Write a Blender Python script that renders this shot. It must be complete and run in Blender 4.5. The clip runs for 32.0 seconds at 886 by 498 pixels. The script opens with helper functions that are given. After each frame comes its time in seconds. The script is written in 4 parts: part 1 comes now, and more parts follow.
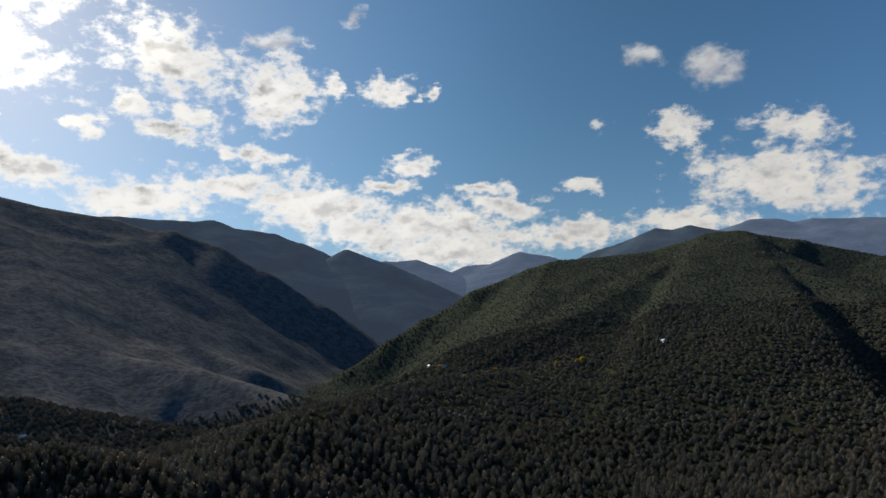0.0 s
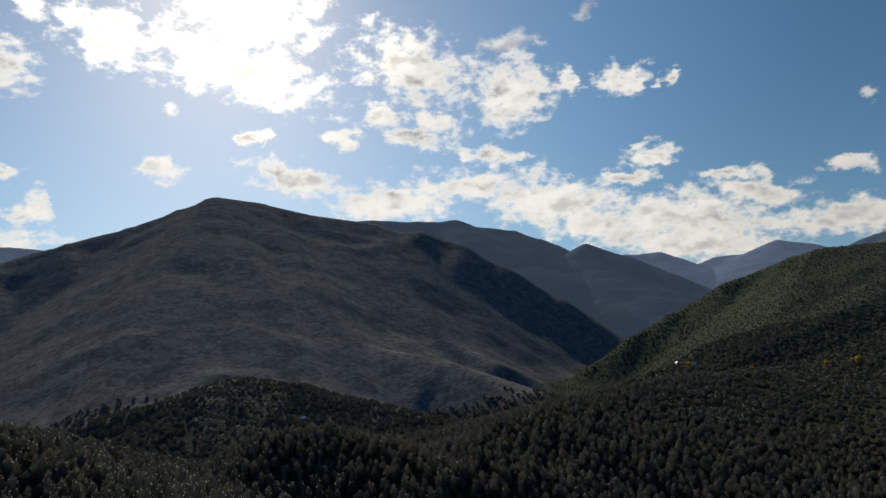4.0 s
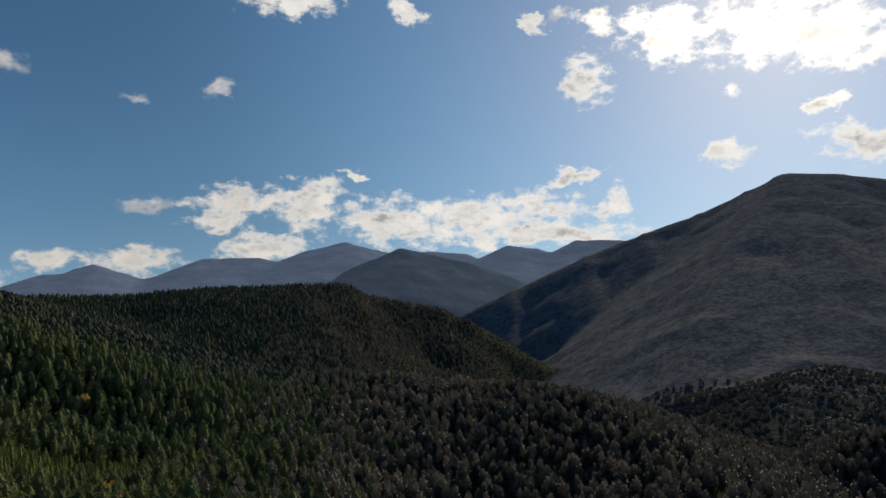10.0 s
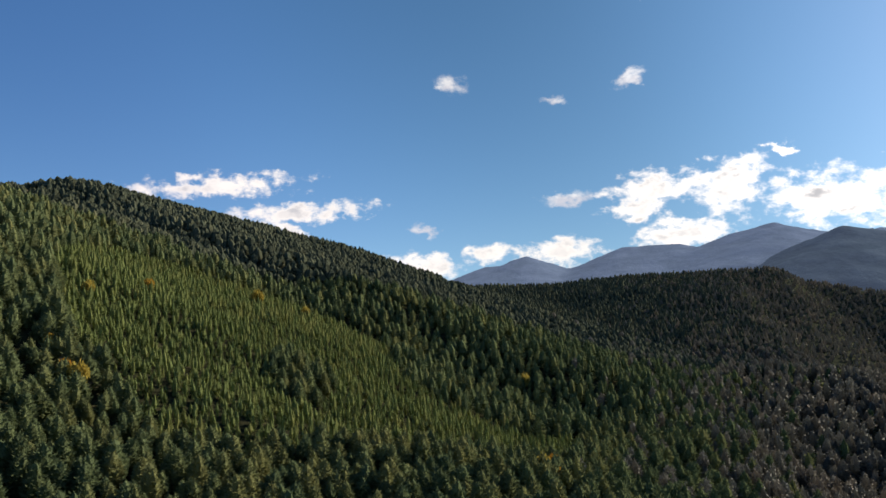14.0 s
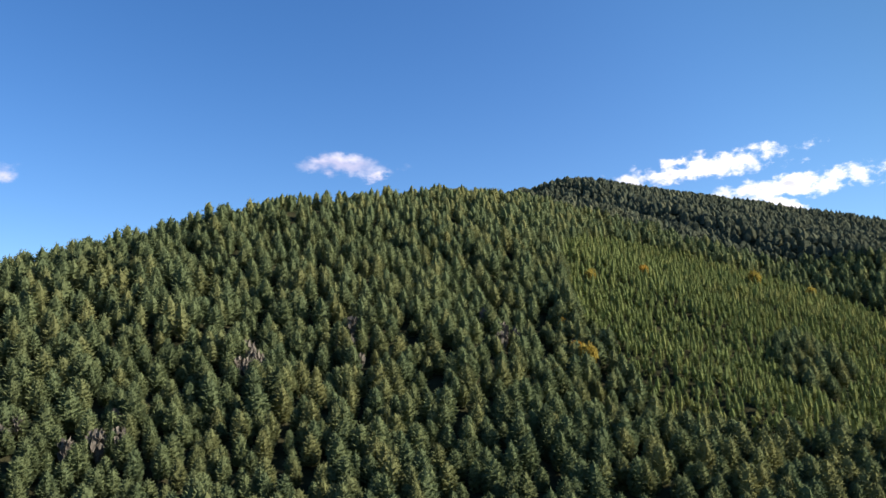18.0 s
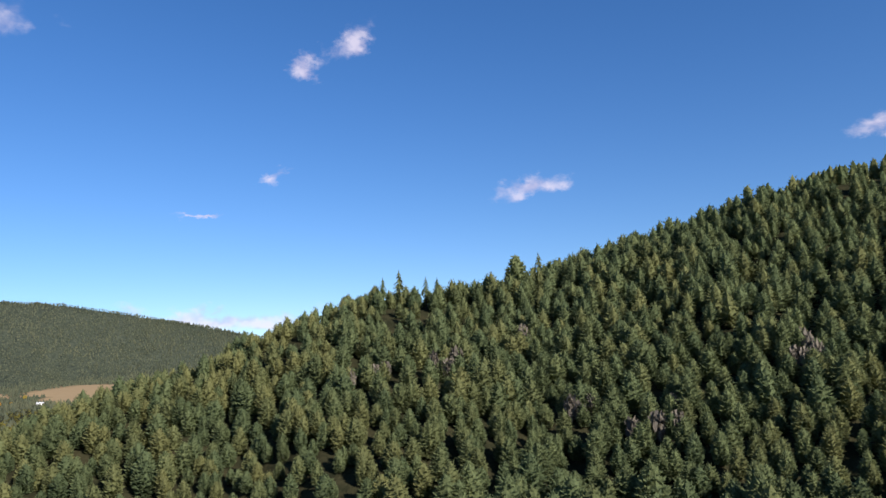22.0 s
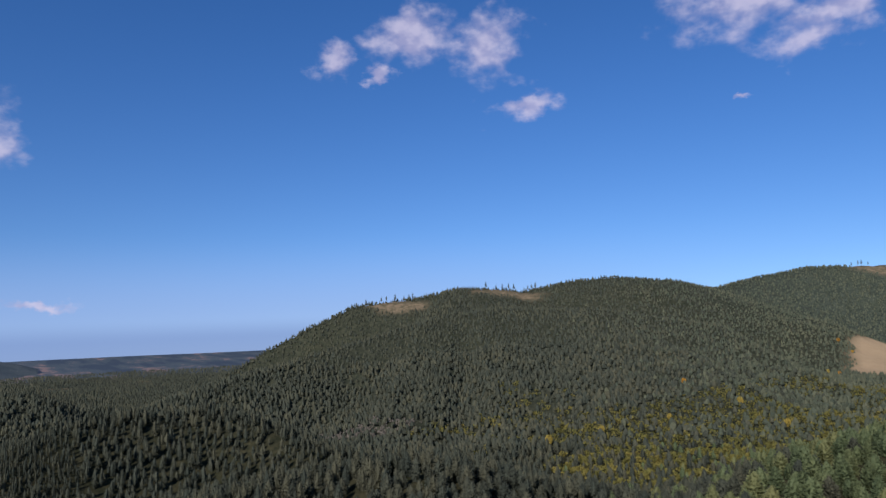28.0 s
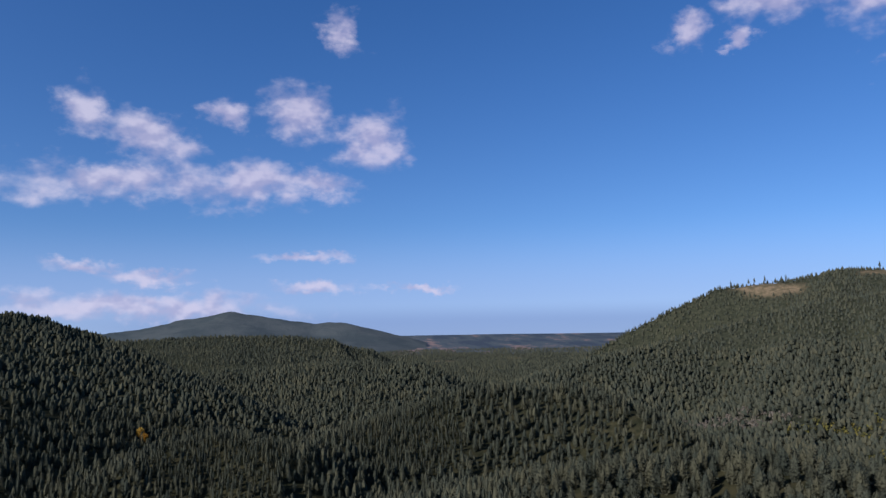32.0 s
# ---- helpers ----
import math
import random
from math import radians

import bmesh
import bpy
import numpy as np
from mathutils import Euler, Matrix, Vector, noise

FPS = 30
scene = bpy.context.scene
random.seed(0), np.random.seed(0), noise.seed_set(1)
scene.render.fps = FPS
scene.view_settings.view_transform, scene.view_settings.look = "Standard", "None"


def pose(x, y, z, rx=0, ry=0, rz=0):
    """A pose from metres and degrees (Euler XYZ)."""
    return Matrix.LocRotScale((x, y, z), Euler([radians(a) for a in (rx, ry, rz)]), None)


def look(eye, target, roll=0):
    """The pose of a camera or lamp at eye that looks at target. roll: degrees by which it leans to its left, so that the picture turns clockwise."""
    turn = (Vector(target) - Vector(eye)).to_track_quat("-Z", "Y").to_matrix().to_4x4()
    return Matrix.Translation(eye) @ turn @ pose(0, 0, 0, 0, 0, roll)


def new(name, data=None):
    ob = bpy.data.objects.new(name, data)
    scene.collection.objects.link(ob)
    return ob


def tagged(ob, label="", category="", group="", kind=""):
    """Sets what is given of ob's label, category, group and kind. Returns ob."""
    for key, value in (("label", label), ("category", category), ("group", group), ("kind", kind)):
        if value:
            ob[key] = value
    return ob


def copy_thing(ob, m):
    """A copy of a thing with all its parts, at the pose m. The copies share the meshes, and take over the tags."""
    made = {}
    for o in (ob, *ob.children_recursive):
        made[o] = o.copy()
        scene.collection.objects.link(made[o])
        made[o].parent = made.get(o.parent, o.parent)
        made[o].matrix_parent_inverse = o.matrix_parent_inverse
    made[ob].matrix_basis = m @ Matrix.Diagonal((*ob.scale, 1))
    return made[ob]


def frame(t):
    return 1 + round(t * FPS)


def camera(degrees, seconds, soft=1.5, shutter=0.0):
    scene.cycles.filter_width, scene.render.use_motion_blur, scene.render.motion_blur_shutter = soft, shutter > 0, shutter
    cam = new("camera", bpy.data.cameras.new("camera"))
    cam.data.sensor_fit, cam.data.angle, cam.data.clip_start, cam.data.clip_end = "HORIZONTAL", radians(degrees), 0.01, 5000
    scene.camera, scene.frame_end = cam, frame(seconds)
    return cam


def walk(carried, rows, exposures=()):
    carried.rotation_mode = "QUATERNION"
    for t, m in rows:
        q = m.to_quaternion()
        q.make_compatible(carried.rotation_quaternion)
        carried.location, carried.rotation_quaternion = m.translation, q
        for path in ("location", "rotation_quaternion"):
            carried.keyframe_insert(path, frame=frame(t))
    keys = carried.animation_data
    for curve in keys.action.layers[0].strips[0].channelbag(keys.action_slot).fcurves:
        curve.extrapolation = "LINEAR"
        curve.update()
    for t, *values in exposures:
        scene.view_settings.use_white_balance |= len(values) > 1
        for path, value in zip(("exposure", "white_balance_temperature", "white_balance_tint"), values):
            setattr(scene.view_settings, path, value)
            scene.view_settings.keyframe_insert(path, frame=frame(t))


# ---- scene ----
CAM_Z = 120.0
cam = camera(63.1, 32.0, soft=1.5)
# seconds, heading (left of +y), tilt, roll of the hovering camera, in degrees
PATH = [
    (0.0, 0.00, 5.50, 2.25),
    (0.5, 1.31, 5.55, 2.32),
    (1.0, 3.62, 5.63, 2.30),
    (1.5, 5.74, 5.70, 2.29),
    (2.0, 7.95, 5.66, 2.27),
    (2.5, 10.46, 5.72, 2.22),
    (3.0, 13.07, 5.77, 2.25),
    (3.5, 15.89, 5.81, 2.26),
    (5.5, 28.76, 6.01, 2.23),
    (6.0, 32.26, 6.06, 2.07),
    (6.5, 35.85, 6.08, 1.91),
    (7.0, 39.46, 6.08, 1.85),
    (7.5, 43.07, 6.06, 1.79),
    (8.0, 46.77, 6.12, 1.74),
    (8.5, 50.68, 6.14, 1.78),
    (9.0, 54.68, 6.13, 1.72),
    (9.5, 58.38, 6.11, 1.70),
    (10.0, 62.27, 6.06, 1.58),
    (10.5, 66.16, 6.09, 1.48),
    (11.0, 70.14, 6.09, 1.39),
    (11.5, 74.13, 6.08, 1.33),
    (12.0, 78.11, 6.04, 1.28),
    (12.5, 82.09, 5.99, 1.16),
    (13.0, 86.17, 6.02, 1.26),
    (13.5, 90.34, 5.92, 1.09),
    (15.5, 108.52, 5.48, 1.17),
    (16.0, 112.99, 5.42, 1.16),
    (16.5, 117.85, 5.41, 1.29),
    (17.0, 122.71, 5.41, 1.46),
    (17.5, 127.57, 5.41, 1.57),
    (18.0, 132.53, 5.42, 1.73),
    (18.5, 137.59, 5.43, 1.84),
    (19.0, 142.76, 5.46, 1.89),
    (19.5, 147.83, 5.52, 1.98),
    (20.0, 153.00, 5.60, 2.01),
    (20.5, 158.18, 5.70, 2.08),
    (21.0, 163.36, 5.75, 2.19),
    (21.5, 168.56, 5.83, 2.22),
    (22.0, 173.95, 5.95, 2.30),
    (22.5, 179.36, 6.01, 2.31),
    (23.0, 184.87, 6.11, 2.35),
    (23.5, 190.29, 6.08, 2.39),
    (24.0, 195.82, 6.09, 2.35),
    (24.5, 201.25, 6.05, 2.32),
    (25.0, 206.78, 6.08, 2.29),
    (25.5, 212.32, 6.05, 2.26),
    (27.5, 234.05, 5.86, 2.04),
    (28.0, 239.88, 5.80, 1.94),
    (28.5, 245.60, 5.79, 1.89),
    (29.0, 251.42, 5.72, 1.80),
    (29.5, 257.44, 5.71, 1.68),
    (30.0, 263.35, 5.73, 1.50),
    (30.5, 267.55, 5.62, 1.40),
    (31.0, 267.66, 5.43, 1.20),
    (31.5, 267.66, 5.23, 1.10),
    (32.0, 267.67, 5.13, 1.00),
]

# seconds, stops, kelvin, tint
EXPOSURES = [(0.0, -0.1, 6900, 9), (6.0, -0.2, 7100, 8), (9.0, -0.25, 7100, 9), (13.0, 0.25, 7100, 13), (16.0, 0.95, 6700, 13), (19.0, 1.0, 6600, 14), (21.0, 0.8, 6500, 15), (23.0, 0.4, 6200, 17), (25.0, 0.1, 5950, 19), (28.0, 0.12, 5900, 20), (32.0, 0.2, 5950, 20)]
walk(cam, [(t, pose(0, 0, CAM_Z, 90 + p, r, y)) for t, y, p, r in PATH], EXPOSURES)

# ---------------------------------------------------------------- sky and sun
SUN_AZ, SUN_EL = 35.5, 28.5


def heading(az, el=0.0):
    a, e = radians(az), radians(el)
    return Vector((-math.sin(a) * math.cos(e), math.cos(a) * math.cos(e), math.sin(e)))


sun_data = bpy.data.lights.new("sun", "SUN")
sun_data.energy, sun_data.angle, sun_data.color = 5.0, radians(0.6), (1.0, 0.93, 0.82)
sun = new("sun", sun_data)
sun.matrix_world = look(heading(SUN_AZ, SUN_EL) * 3000, (0, 0, 0))


class Nodes:
    """Short ways to add and link shader nodes."""

    def __init__(self, tree):
        self.tree = tree
        tree.nodes.clear()

    def add(self, kind):
        return self.tree.nodes.new("ShaderNode" + kind)

    def put(self, socket, value):
        if isinstance(value, bpy.types.NodeSocket):
            self.tree.links.new(value, socket)
        elif value is not None:
            socket.default_value = value

    def math(self, op, a, b=None, c=None):
        node = self.add("Math")
        node.operation = op
        for i, v in enumerate((a, b, c)):
            self.put(node.inputs[i], v)
        return node.outputs[0]

    def vec(self, op, a, b=None, c=None, scale=None):
        node = self.add("VectorMath")
        node.operation = op
        for i, v in enumerate((a, b, c)):
            self.put(node.inputs[i], v)
        if scale is not None:
            self.put(node.inputs["Scale"], scale)
        return node.outputs["Value" if op in ("LENGTH", "DOT_PRODUCT") else "Vector"]

    def noise(self, vector, scale, detail=4.0, rough=0.55, distortion=0.0, color=False):
        node = self.add("TexNoise")
        self.put(node.inputs["Vector"], vector)
        for key, v in (("Scale", scale), ("Detail", detail), ("Roughness", rough), ("Distortion", distortion)):
            self.put(node.inputs[key], v)
        return node.outputs["Color" if color else 0]

    def ramp(self, value, lo, hi, a=0.0, b=1.0):
        node = self.add("MapRange")
        node.interpolation_type = "SMOOTHSTEP"
        for key, v in (("Value", value), ("From Min", lo), ("From Max", hi), ("To Min", a), ("To Max", b)):
            self.put(node.inputs[key], v)
        return node.outputs[0]

    def mix(self, fac, a, b, blend="MIX"):
        node = self.add("Mix")
        node.data_type, node.blend_type = "RGBA", blend
        self.put(node.inputs[0], fac)
        for i, v in ((6, a), (7, b)):
            self.put(node.inputs[i], (*v, 1) if isinstance(v, tuple) and len(v) == 3 else v)
        return node.outputs[2]


# clouds: heading and height of the middle, half width and half height, lean, all in degrees
DENSE_A = [
    (20.4, 20.0, 5.9, 3.0, 20),
    (12.7, 18.0, 4.1, 3.2, -2),
    (23.3, 16.6, 1.6, 1.5, 16),
    (19.4, 15.7, 2.6, 1.2, 17),
    (20.4, 14.5, 3.3, 1.0, 7),
    (14.3, 13.2, 3.4, 1.1, 9),
    (7.8, 18.2, 1.1, 1.0, 20),
    (3.7, 18.1, 2.4, 1.3, 1),
    (0.3, 17.3, 1.1, 0.7, 2),
    (2.0, 12.1, 2.2, 0.8, 2),
    (4.1, 10.7, 2.7, 0.8, 1),
    (-3.1, 10.3, 2.8, 0.7, 3),
    (-5.0, 8.8, 3.8, 1.3, 11),
    (-11.2, 10.0, 2.1, 0.8, 4),
    (26.6, 14.7, 1.7, 0.8, 5),
    (29.4, 11.2, 2.4, 1.3, 6),
    (22.6, 9.7, 6.3, 1.8, 3),
    (16.8, 10.8, 5.6, 1.5, 4),
]
DENSE_B = [
    (9.7, 9.2, 7.6, 2.6, 11),
    (-0.6, 7.1, 9.2, 2.2, 10),
    (-0.5, 5.3, 8.2, 2.2, 7),
    (-10.6, 6.2, 5.4, 1.7, -2),
    (-19.3, 6.7, 5.2, 1.5, 2),
    (-26.0, 9.1, 7.1, 2.8, 7),
    (-26.7, 13.0, 3.6, 1.5, 9),
    (-18.9, 13.4, 2.2, 1.8, 47),
    (34.5, 19.6, 8.9, 2.5, 13),
    (43.3, 21.2, 4.6, 2.0, 10),
    (49.0, 22.7, 2.1, 1.5, 16),
    (33.4, 24.3, 7.0, 4.4, 1),
    (50.3, 18.5, 2.5, 2.1, 26),
    (54.2, 23.2, 1.1, 0.8, 34),
    (39.8, 12.0, 1.8, 1.0, 10),
    (30.4, 11.6, 4.2, 1.4, 17),
    (51.5, 11.5, 1.8, 0.6, -2),
    (33.0, 14.7, 1.5, 0.6, -8),
]
DENSE_C = [
    (26.3, 14.6, 1.6, 0.7, 3),
    (5.7, 7.0, 6.2, 2.2, 11),
    (78.7, 9.7, 3.9, 1.4, -2),
    (72.6, 9.7, 3.1, 2.2, -1),
    (65.6, 8.5, 4.9, 2.3, 0),
    (60.0, 8.5, 4.8, 1.9, 1),
    (54.1, 9.3, 4.4, 1.4, 2),
    (79.1, 8.1, 3.0, 0.8, -2),
    (76.4, 6.3, 4.4, 1.2, -6),
    (55.1, 6.9, 10.2, 1.2, 2),
    (84.9, 5.0, 2.2, 1.3, -1),
    (48.7, 9.2, 1.5, 1.3, 3),
    (51.1, 11.6, 1.7, 0.6, 2),
    (65.0, 24.2, 2.2, 1.0, 18),
    (96.5, 4.5, 3.5, 1.3, -1),
    (90.9, 5.2, 2.6, 1.1, -0),
    (85.4, 5.2, 2.9, 1.2, 0),
    (74.1, 24.8, 3.8, 1.3, -0),
]
DENSE_D = [
    (112.2, 10.8, 6.6, 0.9, -4),
    (106.4, 8.8, 5.8, 1.0, -7),
    (106.3, 7.2, 1.9, 0.7, 9),
    (69.0, 11.9, 1.1, 0.4, 5),
]
DENSE = DENSE_A + DENSE_B + DENSE_C + DENSE_D
THIN_A = [
    (13.2, 21.6, 2.5, 0.8, -3),
    (6.4, 23.2, 1.2, 0.8, -30),
    (-16.6, 19.0, 1.7, 0.9, 7),
    (-21.9, 17.6, 2.6, 1.3, 24),
    (-13.0, 14.3, 0.9, 0.4, 5),
    (39.3, 16.5, 0.8, 1.0, 30),
    (52.0, 23.7, 1.5, 0.5, -6),
    (84.6, 9.4, 2.3, 0.6, -6),
    (93.5, 18.4, 1.4, 1.0, 14),
    (85.8, 17.1, 1.4, 0.6, -3),
    (80.0, 18.3, 1.9, 0.6, -12),
    (96.1, 7.4, 1.2, 0.5, 18),
    (141.3, 12.0, 2.6, 0.9, -5),
    (137.3, 11.3, 0.8, 0.6, -4),
    (166.3, 10.8, 2.8, 1.0, -18),
    (139.5, 12.0, 3.8, 1.0, 2),
    (184.3, 20.3, 1.5, 0.8, -5),
    (180.7, 22.1, 2.2, 1.3, -29),
]
THIN_B = [
    (187.0, 11.9, 1.3, 0.7, -23),
    (192.0, 9.0, 2.0, 0.2, -2),
    (215.9, 23.0, 6.2, 3.5, -1),
    (209.8, 20.4, 6.6, 1.8, -14),
    (232.7, 16.9, 3.2, 1.0, -15),
    (236.4, 21.2, 3.1, 2.1, -9),
    (216.3, 15.8, 0.9, 0.3, -0),
    (241.8, 22.4, 3.9, 2.4, 1),
    (235.6, 21.4, 3.6, 3.2, 3),
    (247.9, 20.3, 2.3, 1.5, -1),
    (232.2, 16.7, 3.0, 1.3, -11),
    (211.4, 19.1, 4.2, 1.7, -9),
    (244.5, 19.4, 1.5, 0.7, 0),
    (294.1, 14.8, 1.9, 1.8, 24),
    (289.9, 13.3, 3.3, 1.9, 21),
    (284.3, 15.0, 1.6, 1.2, -3),
    (278.9, 15.3, 2.5, 2.4, 18),
    (273.2, 13.8, 2.4, 2.6, -0),
]
THIN_C = [
    (292.7, 10.0, 7.5, 1.6, -3),
    (282.7, 10.1, 3.8, 2.1, -2),
    (277.6, 10.1, 3.9, 1.2, 7),
    (275.5, 21.7, 1.5, 1.6, 28),
    (294.3, 4.1, 2.3, 0.6, -1),
    (289.6, 3.2, 3.0, 0.6, 5),
    (278.4, 4.4, 2.9, 0.5, 0),
    (289.3, 1.6, 1.9, 0.7, 0),
    (277.1, 2.2, 2.9, 0.6, 1),
    (290.7, 0.9, 10.1, 1.3, 1),
    (269.6, 2.2, 3.0, 0.4, 1),
]
THIN = THIN_A + THIN_B[:13] + [(a, e, w * 1.35, h * 1.1, lean) for a, e, w, h, lean in THIN_B[13:] + THIN_C]



def build_world():
    world = bpy.data.worlds.new("sky")
    scene.world = world
    world.use_nodes = True
    n = Nodes(world.node_tree)
    way = n.vec("NORMALIZE", n.add("TexCoord").outputs["Generated"])
    split = n.add("SeparateXYZ")
    n.put(split.inputs[0], way)
    x, y, z = split.outputs
    # the air below the level of the camera is as bright as that at the horizon
    lifted = n.add("CombineXYZ")
    n.put(lifted.inputs[0], x), n.put(lifted.inputs[1], y)
    n.put(lifted.inputs[2], n.math("MAXIMUM", n.math("ADD", z, 0.085), 0.04))
    sky = n.add("TexSky")
    sky.sky_type, sky.sun_disc = "NISHITA", False
    sky.sun_elevation, sky.sun_rotation = radians(SUN_EL), radians(-SUN_AZ)
    sky.altitude, sky.air_density, sky.dust_density, sky.ozone_density = 300, 1.0, 0.35, 3.0
    n.put(sky.inputs[0], lifted.outputs[0])
    # heading and height in degrees; the seam of the headings lies at -60
    turned = n.add("VectorRotate")
    turned.rotation_type = "Z_AXIS"
    n.put(turned.inputs["Vector"], way)
    n.put(turned.inputs["Angle"], radians(-120))
    ts = n.add("SeparateXYZ")
    n.put(ts.inputs[0], turned.outputs[0])
    az = n.math("MULTIPLY_ADD", n.math("ARCTAN2", n.math("MULTIPLY", ts.outputs[0], -1), ts.outputs[1]), 57.29578, 120)
    el = n.math("MULTIPLY", n.math("ARCSINE", z), 57.29578)
    place = n.add("CombineXYZ")
    n.put(place.inputs[0], az), n.put(place.inputs[1], el)
    place = place.outputs[0]
    stretched = n.vec("MULTIPLY", place, (0.88, 1.3, 1.0))
    coarse = n.noise(stretched, 0.2, 5.0, 0.6, color=True)
    bent = n.vec("ADD", place, n.vec("MULTIPLY", n.vec("SUBTRACT", coarse, (0.5, 0.5, 0.5)), (4.5, 2.8, 0)))
    wisp = n.noise(n.vec("MULTIPLY", place, (0.8, 1.25, 1.0)), 0.8, 6.0, 0.62, color=True)
    bent = n.vec("ADD", bent, n.vec("MULTIPLY", n.vec("SUBTRACT", wisp, (0.5, 0.5, 0.5)), (3.2, 1.9, 0)))
    fine = n.noise(stretched, 0.7, 8.0, 0.62)
    broad = n.noise(stretched, 0.42, 4.0, 0.5)
    lifted_noise = n.noise(n.vec("ADD", stretched, (0, 0.8, 0)), 0.42, 4.0, 0.5)
    lifted_puff = n.noise(n.vec("ADD", n.vec("MULTIPLY", place, (0.9, 1.25, 1.0)), (0, 0.9, 0)), 0.42, 3.0, 0.5)
    puff = n.noise(n.vec("MULTIPLY", place, (0.9, 1.25, 1.0)), 0.42, 3.2, 0.48)
    billow = n.noise(stretched, 0.3, 3.0, 0.5)
    flat = n.add("SeparateXYZ")
    n.put(flat.inputs[0], bent)

    def field(clouds, edge, soft, noise):
        near = 9.0
        for a, e, w, h, lean in clouds:
            # the third axis only hands the result on from cloud to cloud
            at = n.add("CombineXYZ")
            n.put(at.inputs[0], flat.outputs[0]), n.put(at.inputs[1], flat.outputs[1]), n.put(at.inputs[2], near)
            m = n.add("Mapping")
            m.vector_type = "TEXTURE"
            n.put(m.inputs["Vector"], at.outputs[0])
            m.inputs["Location"].default_value = (a, e, 0)
            m.inputs["Rotation"].default_value = (0, 0, radians(lean))
            m.inputs["Scale"].default_value = (w, h, 1e6)
            d = n.vec("LENGTH", m.outputs[0])
            near = n.math("SMOOTH_MIN", near, d, 0.25)
        rough_edge = n.math("MULTIPLY_ADD", n.math("SUBTRACT", noise, 0.5), edge, near)
        return n.ramp(rough_edge, 1.07, 1.07 - soft), rough_edge
    dense, depth = field(DENSE, 2.5, 0.7, fine)
    thin, _ = field(THIN + [(190.0, 1.0, 9.0, 0.9, 0)], 2.3, 1.0, n.math("MULTIPLY_ADD", fine, 0.25, n.math("MULTIPLY", puff, 0.75)))
    # light through the cloud: bright rims and tops, grey where it is thick, brighter towards the sun
    sunward = n.vec("DOT_PRODUCT", way, tuple(heading(SUN_AZ, SUN_EL)))
    close = n.ramp(sunward, 0.95, 0.999)
    relief = n.ramp(n.math("SUBTRACT", broad, lifted_noise), -0.06, 0.14)
    thick = n.math("MULTIPLY", n.ramp(depth, 0.72, 0.0), n.math("MULTIPLY_ADD", relief, 0.6, n.ramp(billow, 0.42, 0.6, 0.0, 0.4)))
    white = n.mix(n.ramp(sunward, -0.3, 0.6), (6.2, 5.7, 6.3), (7.5, 7.5, 7.5))
    white = n.mix(n.ramp(sunward, 0.6, 0.9), white, (9.6, 9.7, 9.9))
    white = n.mix(close, white, (18.0, 17.5, 16.5))
    grey = n.mix(n.ramp(sunward, -0.3, 0.6), (4.2, 4.3, 5.4), (4.0, 4.2, 4.6))
    grey = n.mix(close, grey, (12.0, 11.8, 11.4))
    body = n.mix(thick, white, grey)
    deep = n.add("HueSaturation")
    n.put(deep.inputs["Saturation"], n.ramp(sunward, -0.2, 0.9, 1.26, 1.2))
    n.put(deep.inputs["Hue"], n.ramp(sunward, 0.1, 0.8, 0.506, 0.493))
    n.put(deep.inputs["Color"], sky.outputs[0])
    # deeper blue a quarter turn round the sun
    n.put(deep.inputs["Value"], n.math("MULTIPLY", n.ramp(sunward, 0.97, 0.7, 1.0, 0.72), n.ramp(sunward, 0.68, 0.3, 1.0, 1.39)))
    air = deep.outputs[0]
    # bright haze round the sun
    glow = n.math("POWER", n.math("MAXIMUM", sunward, 0.0), 160.0)
    air = n.mix(n.math("MULTIPLY", glow, 0.5), air, (15.0, 14.6, 13.8))
    # the thin clouds: rosy tops and mauve undersides
    puffy = n.mix(n.ramp(n.math("SUBTRACT", puff, lifted_puff), -0.12, 0.1, 0.0, 0.9), white, n.mix(n.ramp(sunward, -0.3, 0.6), (3.7, 3.6, 4.9), (5.5, 5.4, 5.8)))
    # pale haze low in the west
    haze = n.math("MULTIPLY", n.ramp(el, 7.5, 0.5), n.math("MULTIPLY", n.ramp(az, 205, 245), 0.55))
    air = n.mix(haze, air, (2.75, 3.6, 5.9))
    # the hazy sea under the horizon in the west
    sea = n.math("MULTIPLY", n.ramp(el, 1.0, -0.7), n.math("MULTIPLY", n.ramp(az, 236, 252), n.ramp(az, 300, 284)))
    air = n.mix(n.math("MULTIPLY", sea, 0.6), air, (1.7, 2.6, 4.6))
    veil = n.mix(n.math("MULTIPLY", thin, 0.72), air, puffy)
    out = n.mix(dense, veil, body)
    bg = n.add("Background")
    n.put(bg.inputs[0], out)
    bg.inputs[1].default_value = 0.1
    end = n.add("OutputWorld")
    n.put(end.inputs[0], bg.outputs[0])


build_world()

# ---------------------------------------------------------------- materials


def material(name):
    m = bpy.data.materials.new(name)
    m.use_nodes = True
    n = Nodes(m.node_tree)
    bsdf, end = n.add("BsdfPrincipled"), n.add("OutputMaterial")
    n.put(end.inputs[0], bsdf.outputs[0])
    bsdf.inputs["Specular IOR Level"].default_value = 0.2
    bsdf.inputs["Roughness"].default_value = 0.85
    return m, n, bsdf


def world_place(n):
    return n.add("NewGeometry").outputs["Position"]


def attribute(n, name):
    node = n.add("Attribute")
    node.attribute_name = name
    return node.outputs["Fac"]


